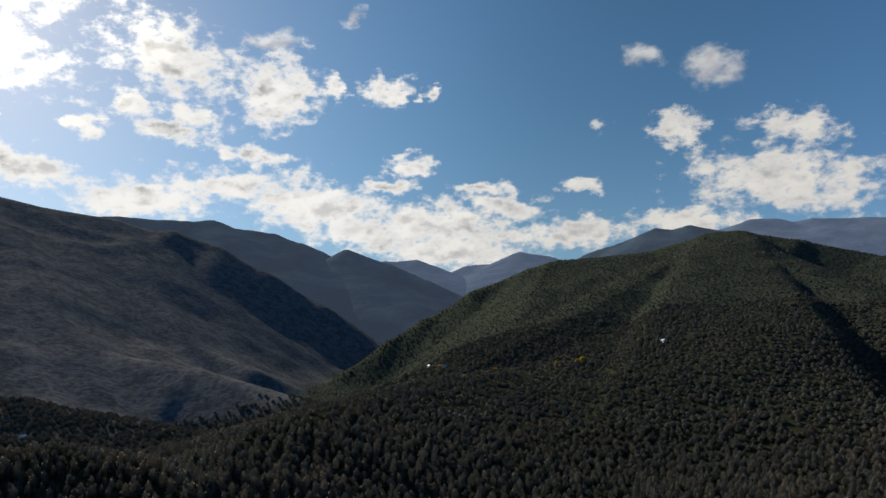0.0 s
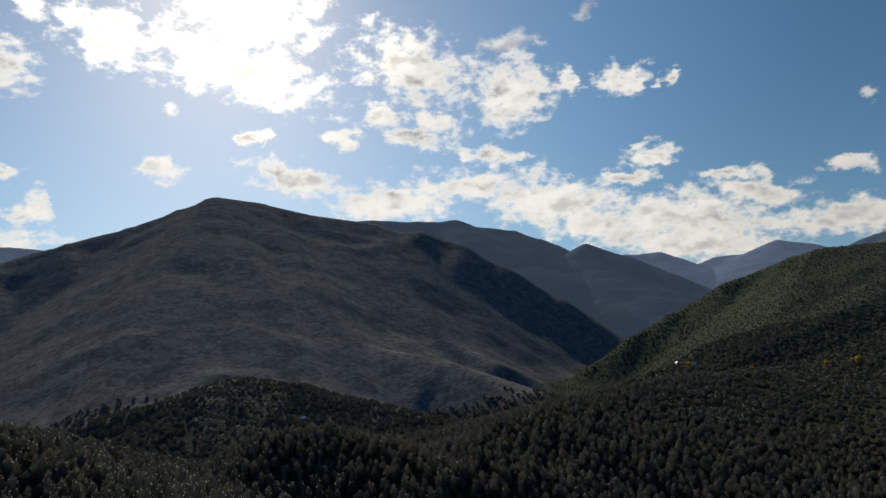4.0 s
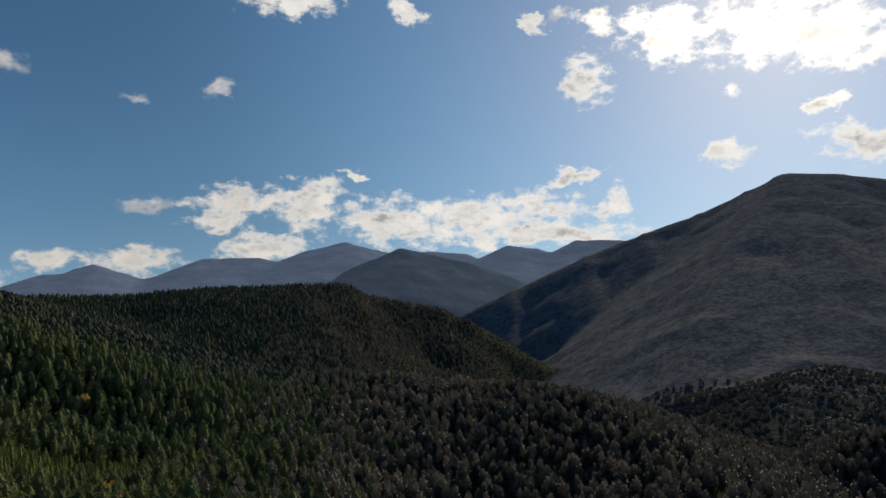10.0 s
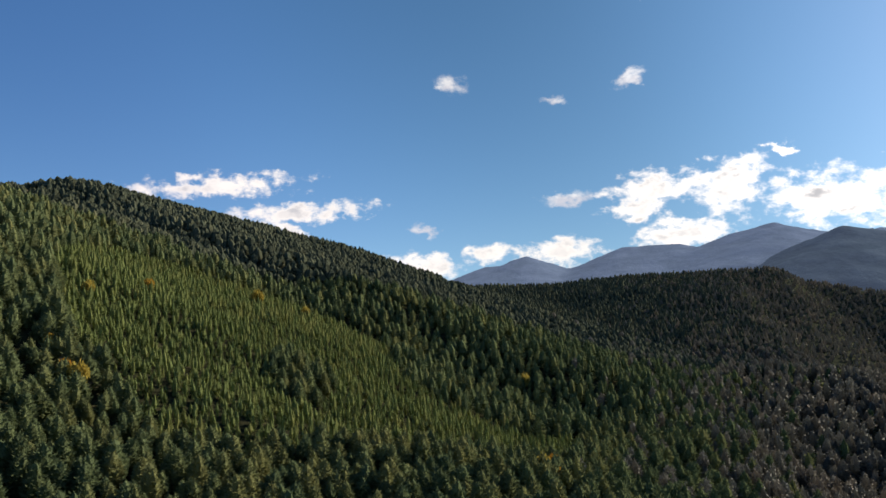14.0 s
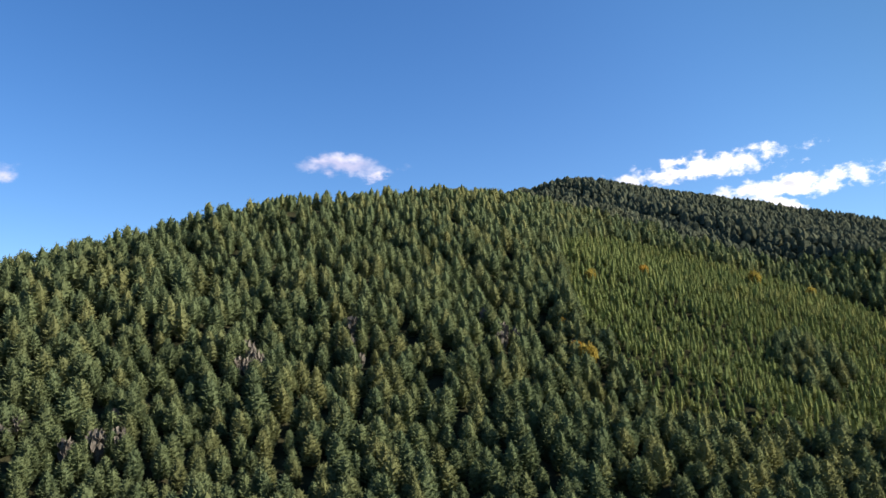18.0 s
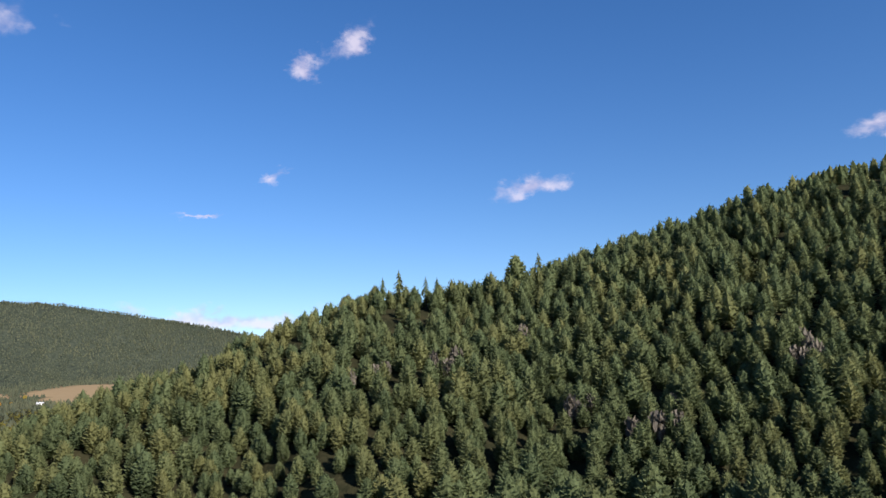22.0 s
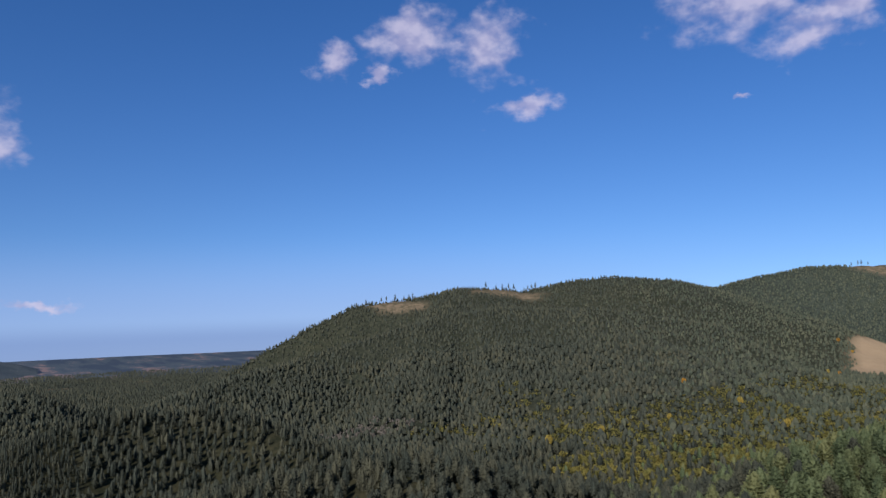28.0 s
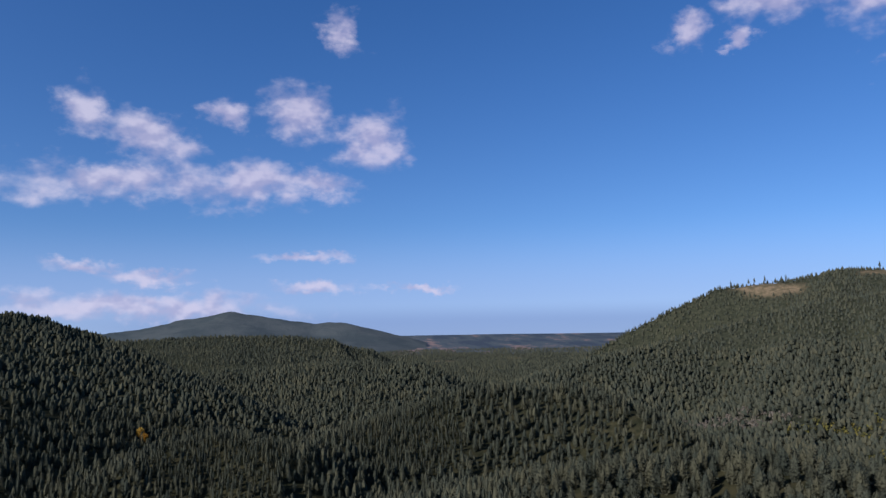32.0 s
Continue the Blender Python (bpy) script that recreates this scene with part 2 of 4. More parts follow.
def bump(n, bsdf, height, strength, distance):
    node = n.add("Bump")
    node.inputs["Strength"].default_value, node.inputs["Distance"].default_value = strength, distance
    n.put(node.inputs["Height"], height)
    n.put(bsdf.inputs["Normal"], node.outputs[0])


def needle_material(name, dark, light, warm, sheer):
    """Foliage; 'tint' is a random number that each tree carries."""
    m, n, bsdf = material(name)
    p = world_place(n)
    stand = n.noise(p, 0.006, 3.0)
    twig = n.noise(p, 0.95, 5.0, 0.8)
    tint = attribute(n, "tint")
    col = n.mix(n.math("MULTIPLY_ADD", tint, 0.45, n.ramp(twig, 0.36, 0.64, 0.0, 0.62)), dark, light)
    hue = n.math("FRACT", n.math("MULTIPLY", tint, 7.13))
    col = n.mix(n.ramp(n.math("ADD", stand, n.math("MULTIPLY", hue, 0.6)), 0.75, 1.2, 0.0, 0.8), col, warm)
    col = n.mix(n.ramp(hue, 0.4, 0.0, 0.0, 0.5), col, (light[0] * 0.58, light[1] * 0.66, light[2] * 0.74))
    n.put(bsdf.inputs["Base Color"], col)
    bsdf.inputs["Roughness"].default_value = 0.9
    bsdf.inputs["Specular IOR Level"].default_value = 0.0
    bump(n, bsdf, twig, 0.7, 1.0)
    # light that falls through the foliage
    through_leaf = n.add("BsdfTranslucent")
    n.put(through_leaf.inputs[0], col)
    both = n.add("MixShader")
    both.inputs[0].default_value = sheer
    n.put(both.inputs[1], bsdf.outputs[0]), n.put(both.inputs[2], through_leaf.outputs[0])
    n.put(n.tree.nodes["Material Output"].inputs[0], both.outputs[0])
    return m


def plain_material(name, a, b, scale, rough=0.85, relief=0.2):
    m, n, bsdf = material(name)
    p = world_place(n)
    grain = n.noise(p, scale, 5.0, 0.65)
    wide = n.noise(p, scale * 0.13, 3.0)
    n.put(bsdf.inputs["Base Color"], n.mix(n.math("MULTIPLY_ADD", grain, 0.6, n.math("MULTIPLY", wide, 0.4)), a, b))
    bsdf.inputs["Roughness"].default_value = rough
    bump(n, bsdf, grain, relief, 0.3 / scale)
    return m


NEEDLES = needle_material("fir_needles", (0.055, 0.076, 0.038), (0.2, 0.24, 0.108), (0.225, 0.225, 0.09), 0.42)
# two greyer copies of the fir needles, partly haze put into the colour
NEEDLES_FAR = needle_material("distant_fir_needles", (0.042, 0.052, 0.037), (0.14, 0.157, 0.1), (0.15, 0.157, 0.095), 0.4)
NEEDLES_GREY = needle_material("grey_fir_needles", (0.025, 0.03, 0.023), (0.09, 0.098, 0.068), (0.1, 0.1, 0.062), 0.25)
# fir needles lightened and browned: haze towards the sun put into the colour
NEEDLES_HAZED = needle_material("hazed_valley_firs", (0.125, 0.127, 0.112), (0.27, 0.268, 0.235), (0.26, 0.235, 0.195), 0.78)
YOUNG = needle_material("young_fir_needles", (0.115, 0.15, 0.05), (0.235, 0.275, 0.1), (0.25, 0.25, 0.09), 0.42)
AUTUMN = needle_material("autumn_leaves", (0.32, 0.18, 0.03), (0.48, 0.32, 0.06), (0.4, 0.2, 0.03), 0.4)
LARCHY = needle_material("yellowing_alder_leaves", (0.1, 0.1, 0.028), (0.2, 0.18, 0.05), (0.22, 0.185, 0.048), 0.3)
GOLD = needle_material("yellow_leaves", (0.27, 0.2, 0.04), (0.42, 0.33, 0.075), (0.4, 0.28, 0.05), 0.4)
BARE = plain_material("bare_twigs", (0.08, 0.07, 0.055), (0.16, 0.142, 0.112), 0.5)
BARK = plain_material("bark", (0.05, 0.04, 0.03), (0.12, 0.1, 0.08), 2.0, relief=0.6)


def land_material():
    """Forest floor near by, closed forest seen from far, meadow, cut-over slopes."""
    m, n, bsdf = material("forest_ground")
    p = world_place(n)
    crowns = n.noise(p, 0.085, 4.0, 0.7)
    stand = n.noise(p, 0.004, 4.0, 0.6)
    col = n.mix(n.ramp(crowns, 0.35, 0.68), (0.026, 0.034, 0.026), (0.07, 0.082, 0.058))
    col = n.mix(n.ramp(stand, 0.5, 0.75, 0.0, 0.55), col, (0.052, 0.06, 0.036))
    # paler grey on the south-east mountain: haze put into the ground colour
    hazed_grey = n.mix(n.ramp(n.math("MULTIPLY_ADD", n.noise(p, 0.022, 6.0, 0.75), 0.5, n.math("MULTIPLY", crowns, 0.5)), 0.4, 0.61), (0.07, 0.076, 0.076), (0.166, 0.165, 0.164))
    col = n.mix(attribute(n, "hazed"), col, hazed_grey)
    # needle litter and moss where single trees stand
    litter = n.mix(n.ramp(crowns, 0.35, 0.68), (0.022, 0.024, 0.013), (0.045, 0.042, 0.022))
    col = n.mix(attribute(n, "litter"), col, litter)
    dry = n.mix(n.noise(p, 0.05, 5.0, 0.7), (0.29, 0.205, 0.115), (0.38, 0.285, 0.165))
    cut = n.mix(n.ramp(n.noise(p, 0.06, 5.0, 0.7), 0.35, 0.65), (0.08, 0.072, 0.042), (0.19, 0.145, 0.09))
    col = n.mix(attribute(n, "meadow"), col, dry)
    col = n.mix(attribute(n, "cut"), col, cut)
    n.put(bsdf.inputs["Base Color"], col)
    bsdf.inputs["Roughness"].default_value = 1.0
    bsdf.inputs["Specular IOR Level"].default_value = 0.0
    bump(n, bsdf, crowns, 0.42, 4.5)
    return m


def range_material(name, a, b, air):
    """A far mountain; the haze before it is put into its colours and a blue glow."""
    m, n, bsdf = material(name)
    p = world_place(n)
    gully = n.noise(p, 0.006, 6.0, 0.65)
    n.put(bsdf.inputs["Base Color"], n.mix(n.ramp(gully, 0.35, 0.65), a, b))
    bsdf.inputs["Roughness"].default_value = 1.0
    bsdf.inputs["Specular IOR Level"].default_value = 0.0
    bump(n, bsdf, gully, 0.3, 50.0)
    # the slopes give off a faint blue light in place of haze
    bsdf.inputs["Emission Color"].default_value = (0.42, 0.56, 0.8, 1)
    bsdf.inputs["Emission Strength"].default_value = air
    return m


LAND = land_material()
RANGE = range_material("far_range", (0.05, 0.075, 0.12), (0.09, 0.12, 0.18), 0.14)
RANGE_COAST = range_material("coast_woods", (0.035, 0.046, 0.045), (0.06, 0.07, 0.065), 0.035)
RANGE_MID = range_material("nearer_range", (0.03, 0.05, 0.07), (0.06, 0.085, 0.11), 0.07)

# ---------------------------------------------------------------- the lie of the land
# crest lines: heading, height in degrees above the camera's level, distance, fall of the flanks
TREE = 14.0
RIDGES = {
    "main_mountain": [(64, -0.80, 3300, 0.42), (61.5, 0.50, 3350, 0.42), (56.3, 2.75, 3400, 0.4), (50.5, 5.20, 3450, 0.38), (46, 6.70, 3500, 0.37), (42, 7.90, 3550, 0.36), (38.4, 9.30, 3600, 0.36), (36.2, 10.20, 3600, 0.36), (33.2, 9.80, 3600, 0.36), (29, 8.80, 3600, 0.37), (24.5, 8.10, 3600, 0.38), (21.9, 7.30, 3600, 0.38), (20.5, 7.35, 3550, 0.38), (17.5, 6.2, 3500, 0.38), (14.2, 4.3, 3400, 0.4), (9.9, 1.6, 3300, 0.45), (5.1, -1.9, 3100, 0.5)],
    "spur": [(39, 5.6, 3000, .5), (35.5, 6.4, 2950, .45), (31, 5.4, 2850, .42), (27.4, 4.0, 2700, .42), (23.8, 2.0, 2500, .45), (20, -0.5, 2250, .5), (15, -2.7, 2000, .55)],
    "spur_top": [(36.2, 9.9, 3560, .4), (37.5, 7.6, 3250, .4), (39, 5.4, 2950, .42), (41, 2.6, 2600, .45), (43.5, -0.4, 2250, .5)],
    "spur_south": [(47, 6.2, 3450, .45), (48.2, 3.4, 3050, .45), (49, 0.8, 2700, .5), (49.6, -1.8, 2350, .55)],
    "spur_north": [(21, 7.0, 3520, .5), (19, 5.0, 3250, .55), (16.5, 2.4, 2950, .6), (13.5, -0.6, 2650, .65)],
    "spur_middle": [(36.5, 4.4, 2700, .42), (34.5, 1.9, 2400, .42), (32, 0.4, 2150, .42), (28, -0.6, 1950, .45), (24, -1.3, 1800, .5), (19, -2.4, 1650, .55), (14, -4.2, 1500, .6), (11, -5.3, 1400, .6)],
    "spur_pale": [(38.5, 0.6, 2100, .35), (37.5, -1.2, 1800, .32), (36, -2.4, 1550, .3)],
    "right_hill": [(7, -3.0, 2300, .8), (3.8, -1.0, 2350, .75), (1, 0.5, 2400, .65), (-3.1, 2.6, 2450, .5), (-7.6, 4.1, 2500, .32), (-9.4, 4.5, 2500, .24), (-12.4, 4.6, 2500, .24), (-16.3, 4.8, 2500, .24), (-20.8, 5.9, 2550, .25), (-22.4, 5.9, 2550, .25), (-26, 5.0, 2500, .25), (-31.5, 3.4, 2400, .25), (-50, 3.0, 2300, .25)],
    "low_hill": [(92, 3.0, 2300, .26), (86, 3.0, 2350, .26), (81, 3.5, 2350, .26), (74, 3.7, 2350, .27), (70.5, 3.75, 2350, .34), (68, 2.7, 2320, .4), (63, 1.7, 2300, .42), (61, 0.8, 2250, .45), (56.4, -2.2, 2150, .45), (52.4, -4.1, 2050, .45), (48.6, -5.5, 2000, .45)],
    "left_hill": [(128, 9.60, 1350, 0.34), (125, 10.10, 1400, 0.34), (122.4, 10.60, 1450, 0.33), (120, 10.30, 1500, 0.33), (115, 9.10, 1600, 0.32), (111, 8.30, 1680, 0.31), (105, 6.90, 1780, 0.3), (100.8, 5.35, 1850, 0.29), (97, 4.1, 1950, 0.28), (92.5, 2.95, 2100, 0.26)],
    "near_hill": [(120, 8.60, 1050, 0.45), (126.5, 9.75, 900, 0.46), (132, 10.45, 800, 0.47), (137, 10.45, 740, 0.47), (144.7, 9.95, 670, 0.47), (149, 9.05, 630, 0.47), (155, 7.30, 590, 0.47), (162, 5.20, 555, 0.46), (167, 3.90, 535, 0.45), (172, 3.00, 520, 0.44), (178.5, 3.15, 510, 0.42), (184, 1.35, 490, 0.42), (191, -1.50, 470, 0.42), (197.4, -3.20, 455, 0.42), (203, -5.70, 430, 0.42), (208, -7.70, 400, 0.42), (212, -10.50, 360, 0.42)],
    "cut_hill": [(259, -4.60, 1900, 0.85), (255.5, -2.50, 2000, 0.85), (253, -1.10, 2060, 0.85), (249.8, 0.50, 2120, 0.85), (246.6, 1.85, 2200, 0.7), (242, 2.25, 2250, 0.40), (238.5, 2.95, 2300, 0.24), (235, 2.75, 2300, 0.36), (233.7, 2.45, 2300, 0.36), (230, 3.15, 2350, 0.42), (226.5, 3.35, 2400, 0.42), (222, 2.85, 2500, 0.40), (219.5, 2.1, 2640, 0.36)],
    "cut_hill_foot": [(264, -5.9, 1250, .3), (261.7, -5.3, 1350, .3), (258, -4.0, 1480, .3), (253.2, -2.6, 1600, .3), (247.9, -1.3, 1720, .28), (241.5, 0.4, 1850, .27), (236, 1.3, 1950, .25), (228, 1.0, 2000, .22), (220, -0.4, 2050, .2)],
    "meadow_hill": [(221, 1.9, 2640, .4), (218.8, 1.9, 2760, .42), (216.2, 2.5, 2950, .48), (213, 3.0, 3100, .55), (206.5, 2.8, 3300, .6), (201.7, 2.45, 3400, .6), (197.2, 1.6, 3400, .6), (192, 0.5, 3350, .6), (188.5, -0.35, 3300, .6), (180, -1.5, 3300, .6)],
    "spur_left": [(80, -2.6, 1000, .16), (70, -3.0, 1000, .2), (63, -4.0, 900, .25), (57, -3.9, 830, .3), (53, -4.5, 780, .32), (49.3, -5.7, 720, .34), (45, -8.2, 620, .36), (41.3, -12.1, 480, .36)],
    "knoll_dark": [(36, -10.5, 640, .6), (32, -6.9, 720, .6), (28, -6.9, 740, .6), (24, -8, 700, .6), (19.8, -9.9, 640, .6)],
    "knoll_pale": [(37, -4.0, 1300, .22), (34.6, -3.0, 1380, .22), (31.5, -3.6, 1350, .22)],
    "spur_right": [(17, -8.5, 720, .3), (12.6, -6.4, 820, .28), (8.5, -5.4, 920, .26), (4, -4.6, 1050, .24), (-2, -3.8, 1200, .2), (-10, -3.4, 1300, .18)],
    "knoll_west": [(290, -9.4, 690, .5), (287.5, -8.2, 720, .5), (285, -7.7, 740, .5), (281.5, -8.6, 700, .5)],
    "spur_west": [(278, -9.2, 760, .5), (273.7, -7.6, 820, .5), (269.3, -6.3, 880, .5), (264.8, -5.4, 930, .5), (258, -5.3, 950, .5), (254.1, -6.5, 900, .5), (251.2, -8.0, 850, .5), (248.6, -10, 800, .5)],
    "edge_west": [(259, -12.6, 440, .3), (254, -10.7, 470, .3), (247, -9.7, 490, .3), (242, -9.8, 480, .3), (237, -11, 450, .3)],
    "west_rise": [(290.8, -1.30, 2300, 0.14), (287.8, -1.18, 2300, 0.14), (284.0, -1.12, 2300, 0.14), (280.0, -1.26, 2300, 0.14), (277.1, -1.57, 2300, 0.14), (274.3, -2.35, 2300, 0.14), (272.4, -3.28, 2300, 0.14)],
    "west_bench": [(284.0, -3.54, 1650, 0.16), (280.0, -3.40, 1650, 0.16), (274.9, -3.19, 1650, 0.16), (269.8, -3.55, 1650, 0.16), (265.4, -4.90, 1650, 0.16), (262.8, -5.49, 1650, 0.16)],
    "west_hill": [(310, 2.5, 1300, .3), (299, 0.9, 1350, .3), (297.8, 0.7, 1350, .3), (296, 0.0, 1370, .28), (293.4, -1.4, 1400, .26), (290, -3.0, 1400, .2)],
}
TALL = (RIDGES["near_hill"],)
FLOOR = [(-60, -50), (-32, -50), (-10, -62), (12, -84), (45, -84), (60, -50), (75, 0), (100, 30), (140, 20), (175, 10), (198, -30), (213, -34), (240, -50), (262, -72), (290, -70), (300, -50)]


def spot(az, el, r):
    return (-math.sin(radians(az)) * r, math.cos(radians(az)) * r, CAM_Z + r * math.tan(radians(el)))


def waves(x, y, length, seed, octaves=4):
    """Smooth random relief between about -1 and 1: turned value noise."""
    total, weight, amp = np.zeros_like(x), 0.0, 1.0
    rng = np.random.RandomState(seed)
    for k in range(octaves):
        a, ox, oy = rng.uniform(0, 6.28), rng.uniform(0, 900), rng.uniform(0, 900)
        u, v = (x * math.cos(a) - y * math.sin(a)) / length + ox, (x * math.sin(a) + y * math.cos(a)) / length + oy
        grid = rng.uniform(-1, 1, (256, 256))
        i, j = np.floor(u).astype(int), np.floor(v).astype(int)
        f, g = u - i, v - j
        f, g = f * f * (3 - 2 * f), g * g * (3 - 2 * g)
        i, j = i % 255, j % 255
        total += amp * ((grid[i, j] * (1 - f) + grid[i + 1, j] * f) * (1 - g) + (grid[i, j + 1] * (1 - f) + grid[i + 1, j + 1] * f) * g)
        weight, amp, length = weight + amp, amp * 0.5, length * 0.5
    return total / weight * 1.6


def headings(x, y):
    return (np.degrees(np.arctan2(-x, y)) + 60) % 360 - 60


def ridge_height(points, x, y, tree, ends=0.75):
    """Height of the flanks of one crest line, and the distance from it; ends: the fall beyond its ends."""
    p = np.array([spot(a, e, r) for a, e, r, s in points])
    p[:, 2] -= tree * (np.array([q[2] for q in points]) < 2750) * np.interp([q[0] for q in points], (160, 206), (1.0, 0.68 if tree > 16 else 1.0))
    s = np.array([q[3] for q in points])
    best, far = np.full(x.shape, -1e9), np.full(x.shape, 1e9)
    for k in range(len(p) - 1):
        d = p[k + 1, :2] - p[k, :2]
        span = math.hypot(d[0], d[1])
        along = ((x - p[k, 0]) * d[0] + (y - p[k, 1]) * d[1]) / span
        t = np.clip(along / span, 0, 1)
        over = np.abs(along - t * span)
        side = np.abs((x - p[k, 0]) * d[1] - (y - p[k, 1]) * d[0]) / span
        off = np.hypot(side, over)
        # gentle down the flanks, steep well beyond the ends
        fall = s[k] + t * (s[k + 1] - s[k])
        z = p[k, 2] + t * (p[k + 1, 2] - p[k, 2]) - fall * (np.sqrt(off * off + 400) - 20) - np.maximum(ends - fall, 0) * np.maximum(over - 0.06 * side - 40, 0)
        best, far = np.maximum(best, z), np.minimum(far, off)
    return best, far


def land_height(x, y):
    x, y = np.asarray(x, float), np.asarray(y, float)
    r, az = np.hypot(x, y), headings(x, y)
    floor = np.array(FLOOR, float)
    z = np.interp(az, floor[:, 0], floor[:, 1])
    z = z + (-25 - z) * np.clip((r - 1800) / 3000, 0, 1) ** 1.5
    z = z * np.clip(r / 350, 0, 1) + 9 * waves(x, y, 420, 5) * np.clip((4200 - r) / 1500, 0.2, 1)
    top, off = np.full(x.shape, -1e9), np.full(x.shape, 1e9)
    for points in RIDGES.values():
        h, d = ridge_height(points, x, y, 17.0 if points in TALL else 14.0 if points[0][2] < 1500 else TREE)
        m = np.maximum(top, h)
        # crests of different hills melt into each other
        top = m + 6 * np.log(np.exp(np.clip((top - m) / 6, -60, 0)) + np.exp(np.clip((h - m) / 6, -60, 0)))
        off = np.minimum(off, d)
    big = np.clip((r - 900) / 1600, 0, 1)
    gully = 1 - np.abs(waves(x, y, 420, 11)) * 2
    top = top + (gully * 13 * big + waves(x, y, 240, 17) * 8 + waves(x, y, 110, 19) * 6 * big) * np.clip(off / 260, 0, 1) - 10 * big * np.clip(off / 260, 0, 1)
    m = np.maximum(z, top)
    return m + 14 * np.log(np.exp(np.clip((z - m) / 14, -60, 0)) + np.exp(np.clip((top - m) / 14, -60, 0)))


def blob(x, y, az, r, half_az, half_r, seed=3, rough=0.35):
    """1 inside an uneven patch round a spot of the plan, 0 outside."""
    da, dr = (headings(x, y) - az) / half_az, (np.hypot(x, y) - r) / half_r
    return np.clip((1 - np.hypot(da, dr) + rough * waves(x, y, 120, seed)) * 4, 0, 1)


def meadow_at(x, y):
    return np.maximum.reduce([blob(x, y, 200.3, 2220, 4.6, 390, 3, 0.2), blob(x, y, 207.7, 2180, 3.7, 420, 3, 0.2), blob(x, y, 196, 2280, 3, 170, 3, 0.2)]) * (1 - blob(x, y, 204.4, 2150, 1.9, 90))


def cut_at(x, y):
    patches = ((243.6, 2195, 3.2, 60), (234.6, 2250, 3.0, 60), (209.3, 3190, 2.4, 70), (124.6, 1375, 0.9, 55), (284, 2600, 9, 60), (258.5, 3500, 3.0, 90), (259, 4100, 2.6, 70), (266, 3300, 2.4, 60), (263, 4500, 5.0, 80), (270, 4300, 3.0, 90), (262, 2900, 1.2, 40), (268, 2800, 2.0, 40), (275, 3000, 3.0, 40), (257, 4700, 4.0, 60), (281.2, 1090, 1.1, 28))
    return np.maximum.reduce([blob(x, y, *p) for p in patches])


HAZED_SLOPES = ("main_mountain", "spur", "spur_top", "spur_south", "spur_north", "spur_middle", "spur_pale", "knoll_pale")


def hazed_at(x, y):
    """Where haze is put into the ground colour: the big mountain and the spurs at its foot."""
    own = np.maximum.reduce([ridge_height(RIDGES[k], x, y, TREE)[0] for k in HAZED_SLOPES])
    rest = np.maximum.reduce([ridge_height(p, x, y, TREE)[0] for k, p in RIDGES.items() if k not in HAZED_SLOPES])
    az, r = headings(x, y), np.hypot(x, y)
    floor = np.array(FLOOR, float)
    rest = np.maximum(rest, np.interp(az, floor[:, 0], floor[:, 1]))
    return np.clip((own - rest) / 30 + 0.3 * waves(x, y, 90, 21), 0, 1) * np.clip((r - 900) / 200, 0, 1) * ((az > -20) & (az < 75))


def mesh_object(name, verts, faces, mat, parent=None, smooth=True, attributes=()):
    me = bpy.data.meshes.new(name)
    verts, faces = np.asarray(verts, np.float32), np.asarray(faces, np.int32)
    me.vertices.add(len(verts))
    me.vertices.foreach_set("co", verts.ravel())
    k = faces.shape[1]
    me.loops.add(faces.size)
    me.loops.foreach_set("vertex_index", faces.ravel())
    me.polygons.add(len(faces))
    me.polygons.foreach_set("loop_start", np.arange(0, faces.size, k, dtype=np.int32))
    me.polygons.foreach_set("use_smooth", np.full(len(faces), smooth))
    for key, values in attributes:
        me.attributes.new(key, "FLOAT", "POINT").data.foreach_set("value", np.asarray(values, np.float32))
    me.materials.append(mat)
    me.update()
    me.validate()
    ob = new(name, me)
    if parent:
        ob.parent = parent
    return ob


def grid_faces(rows, cols, wrap=False):
    i, j = np.meshgrid(np.arange(rows - 1), np.arange(cols if wrap else cols - 1), indexing="ij")
    a, b = i * cols + j, i * cols + (j + 1) % cols
    return np.stack([a, b, b + cols, a + cols], -1).reshape(-1, 4)


def build_ground():
    az = np.radians(np.arange(0, 360, 0.5))
    r = np.concatenate([[0.0], np.geomspace(60, 4900, 330)])
    rr, aa = np.meshgrid(r, az, indexing="ij")
    x, y = -np.sin(aa) * rr, np.cos(aa) * rr
    z = land_height(x, y)
    verts = np.stack([x, y, z], -1).reshape(-1, 3)
    ob = mesh_object("ground", verts, grid_faces(len(r), len(az), True), LAND, attributes=(("meadow", meadow_at(x, y).ravel()), ("cut", cut_at(x, y).ravel()), ("hazed", hazed_at(x, y).ravel()), ("litter", (np.clip((np.interp(headings(x, y), (4, 66), (1700, 2700)) - rr) / 450, 0, 1) * (1 - hazed_at(x, y) * np.clip((rr - 1250) / 250, 0, 1)) * np.interp(rr, (800, 1250), (1.0, 0.6))).ravel())))
    tagged(ob, "dark forested hills and valley floor with dry meadows and cut slopes", "ground", kind="structure")


build_ground()

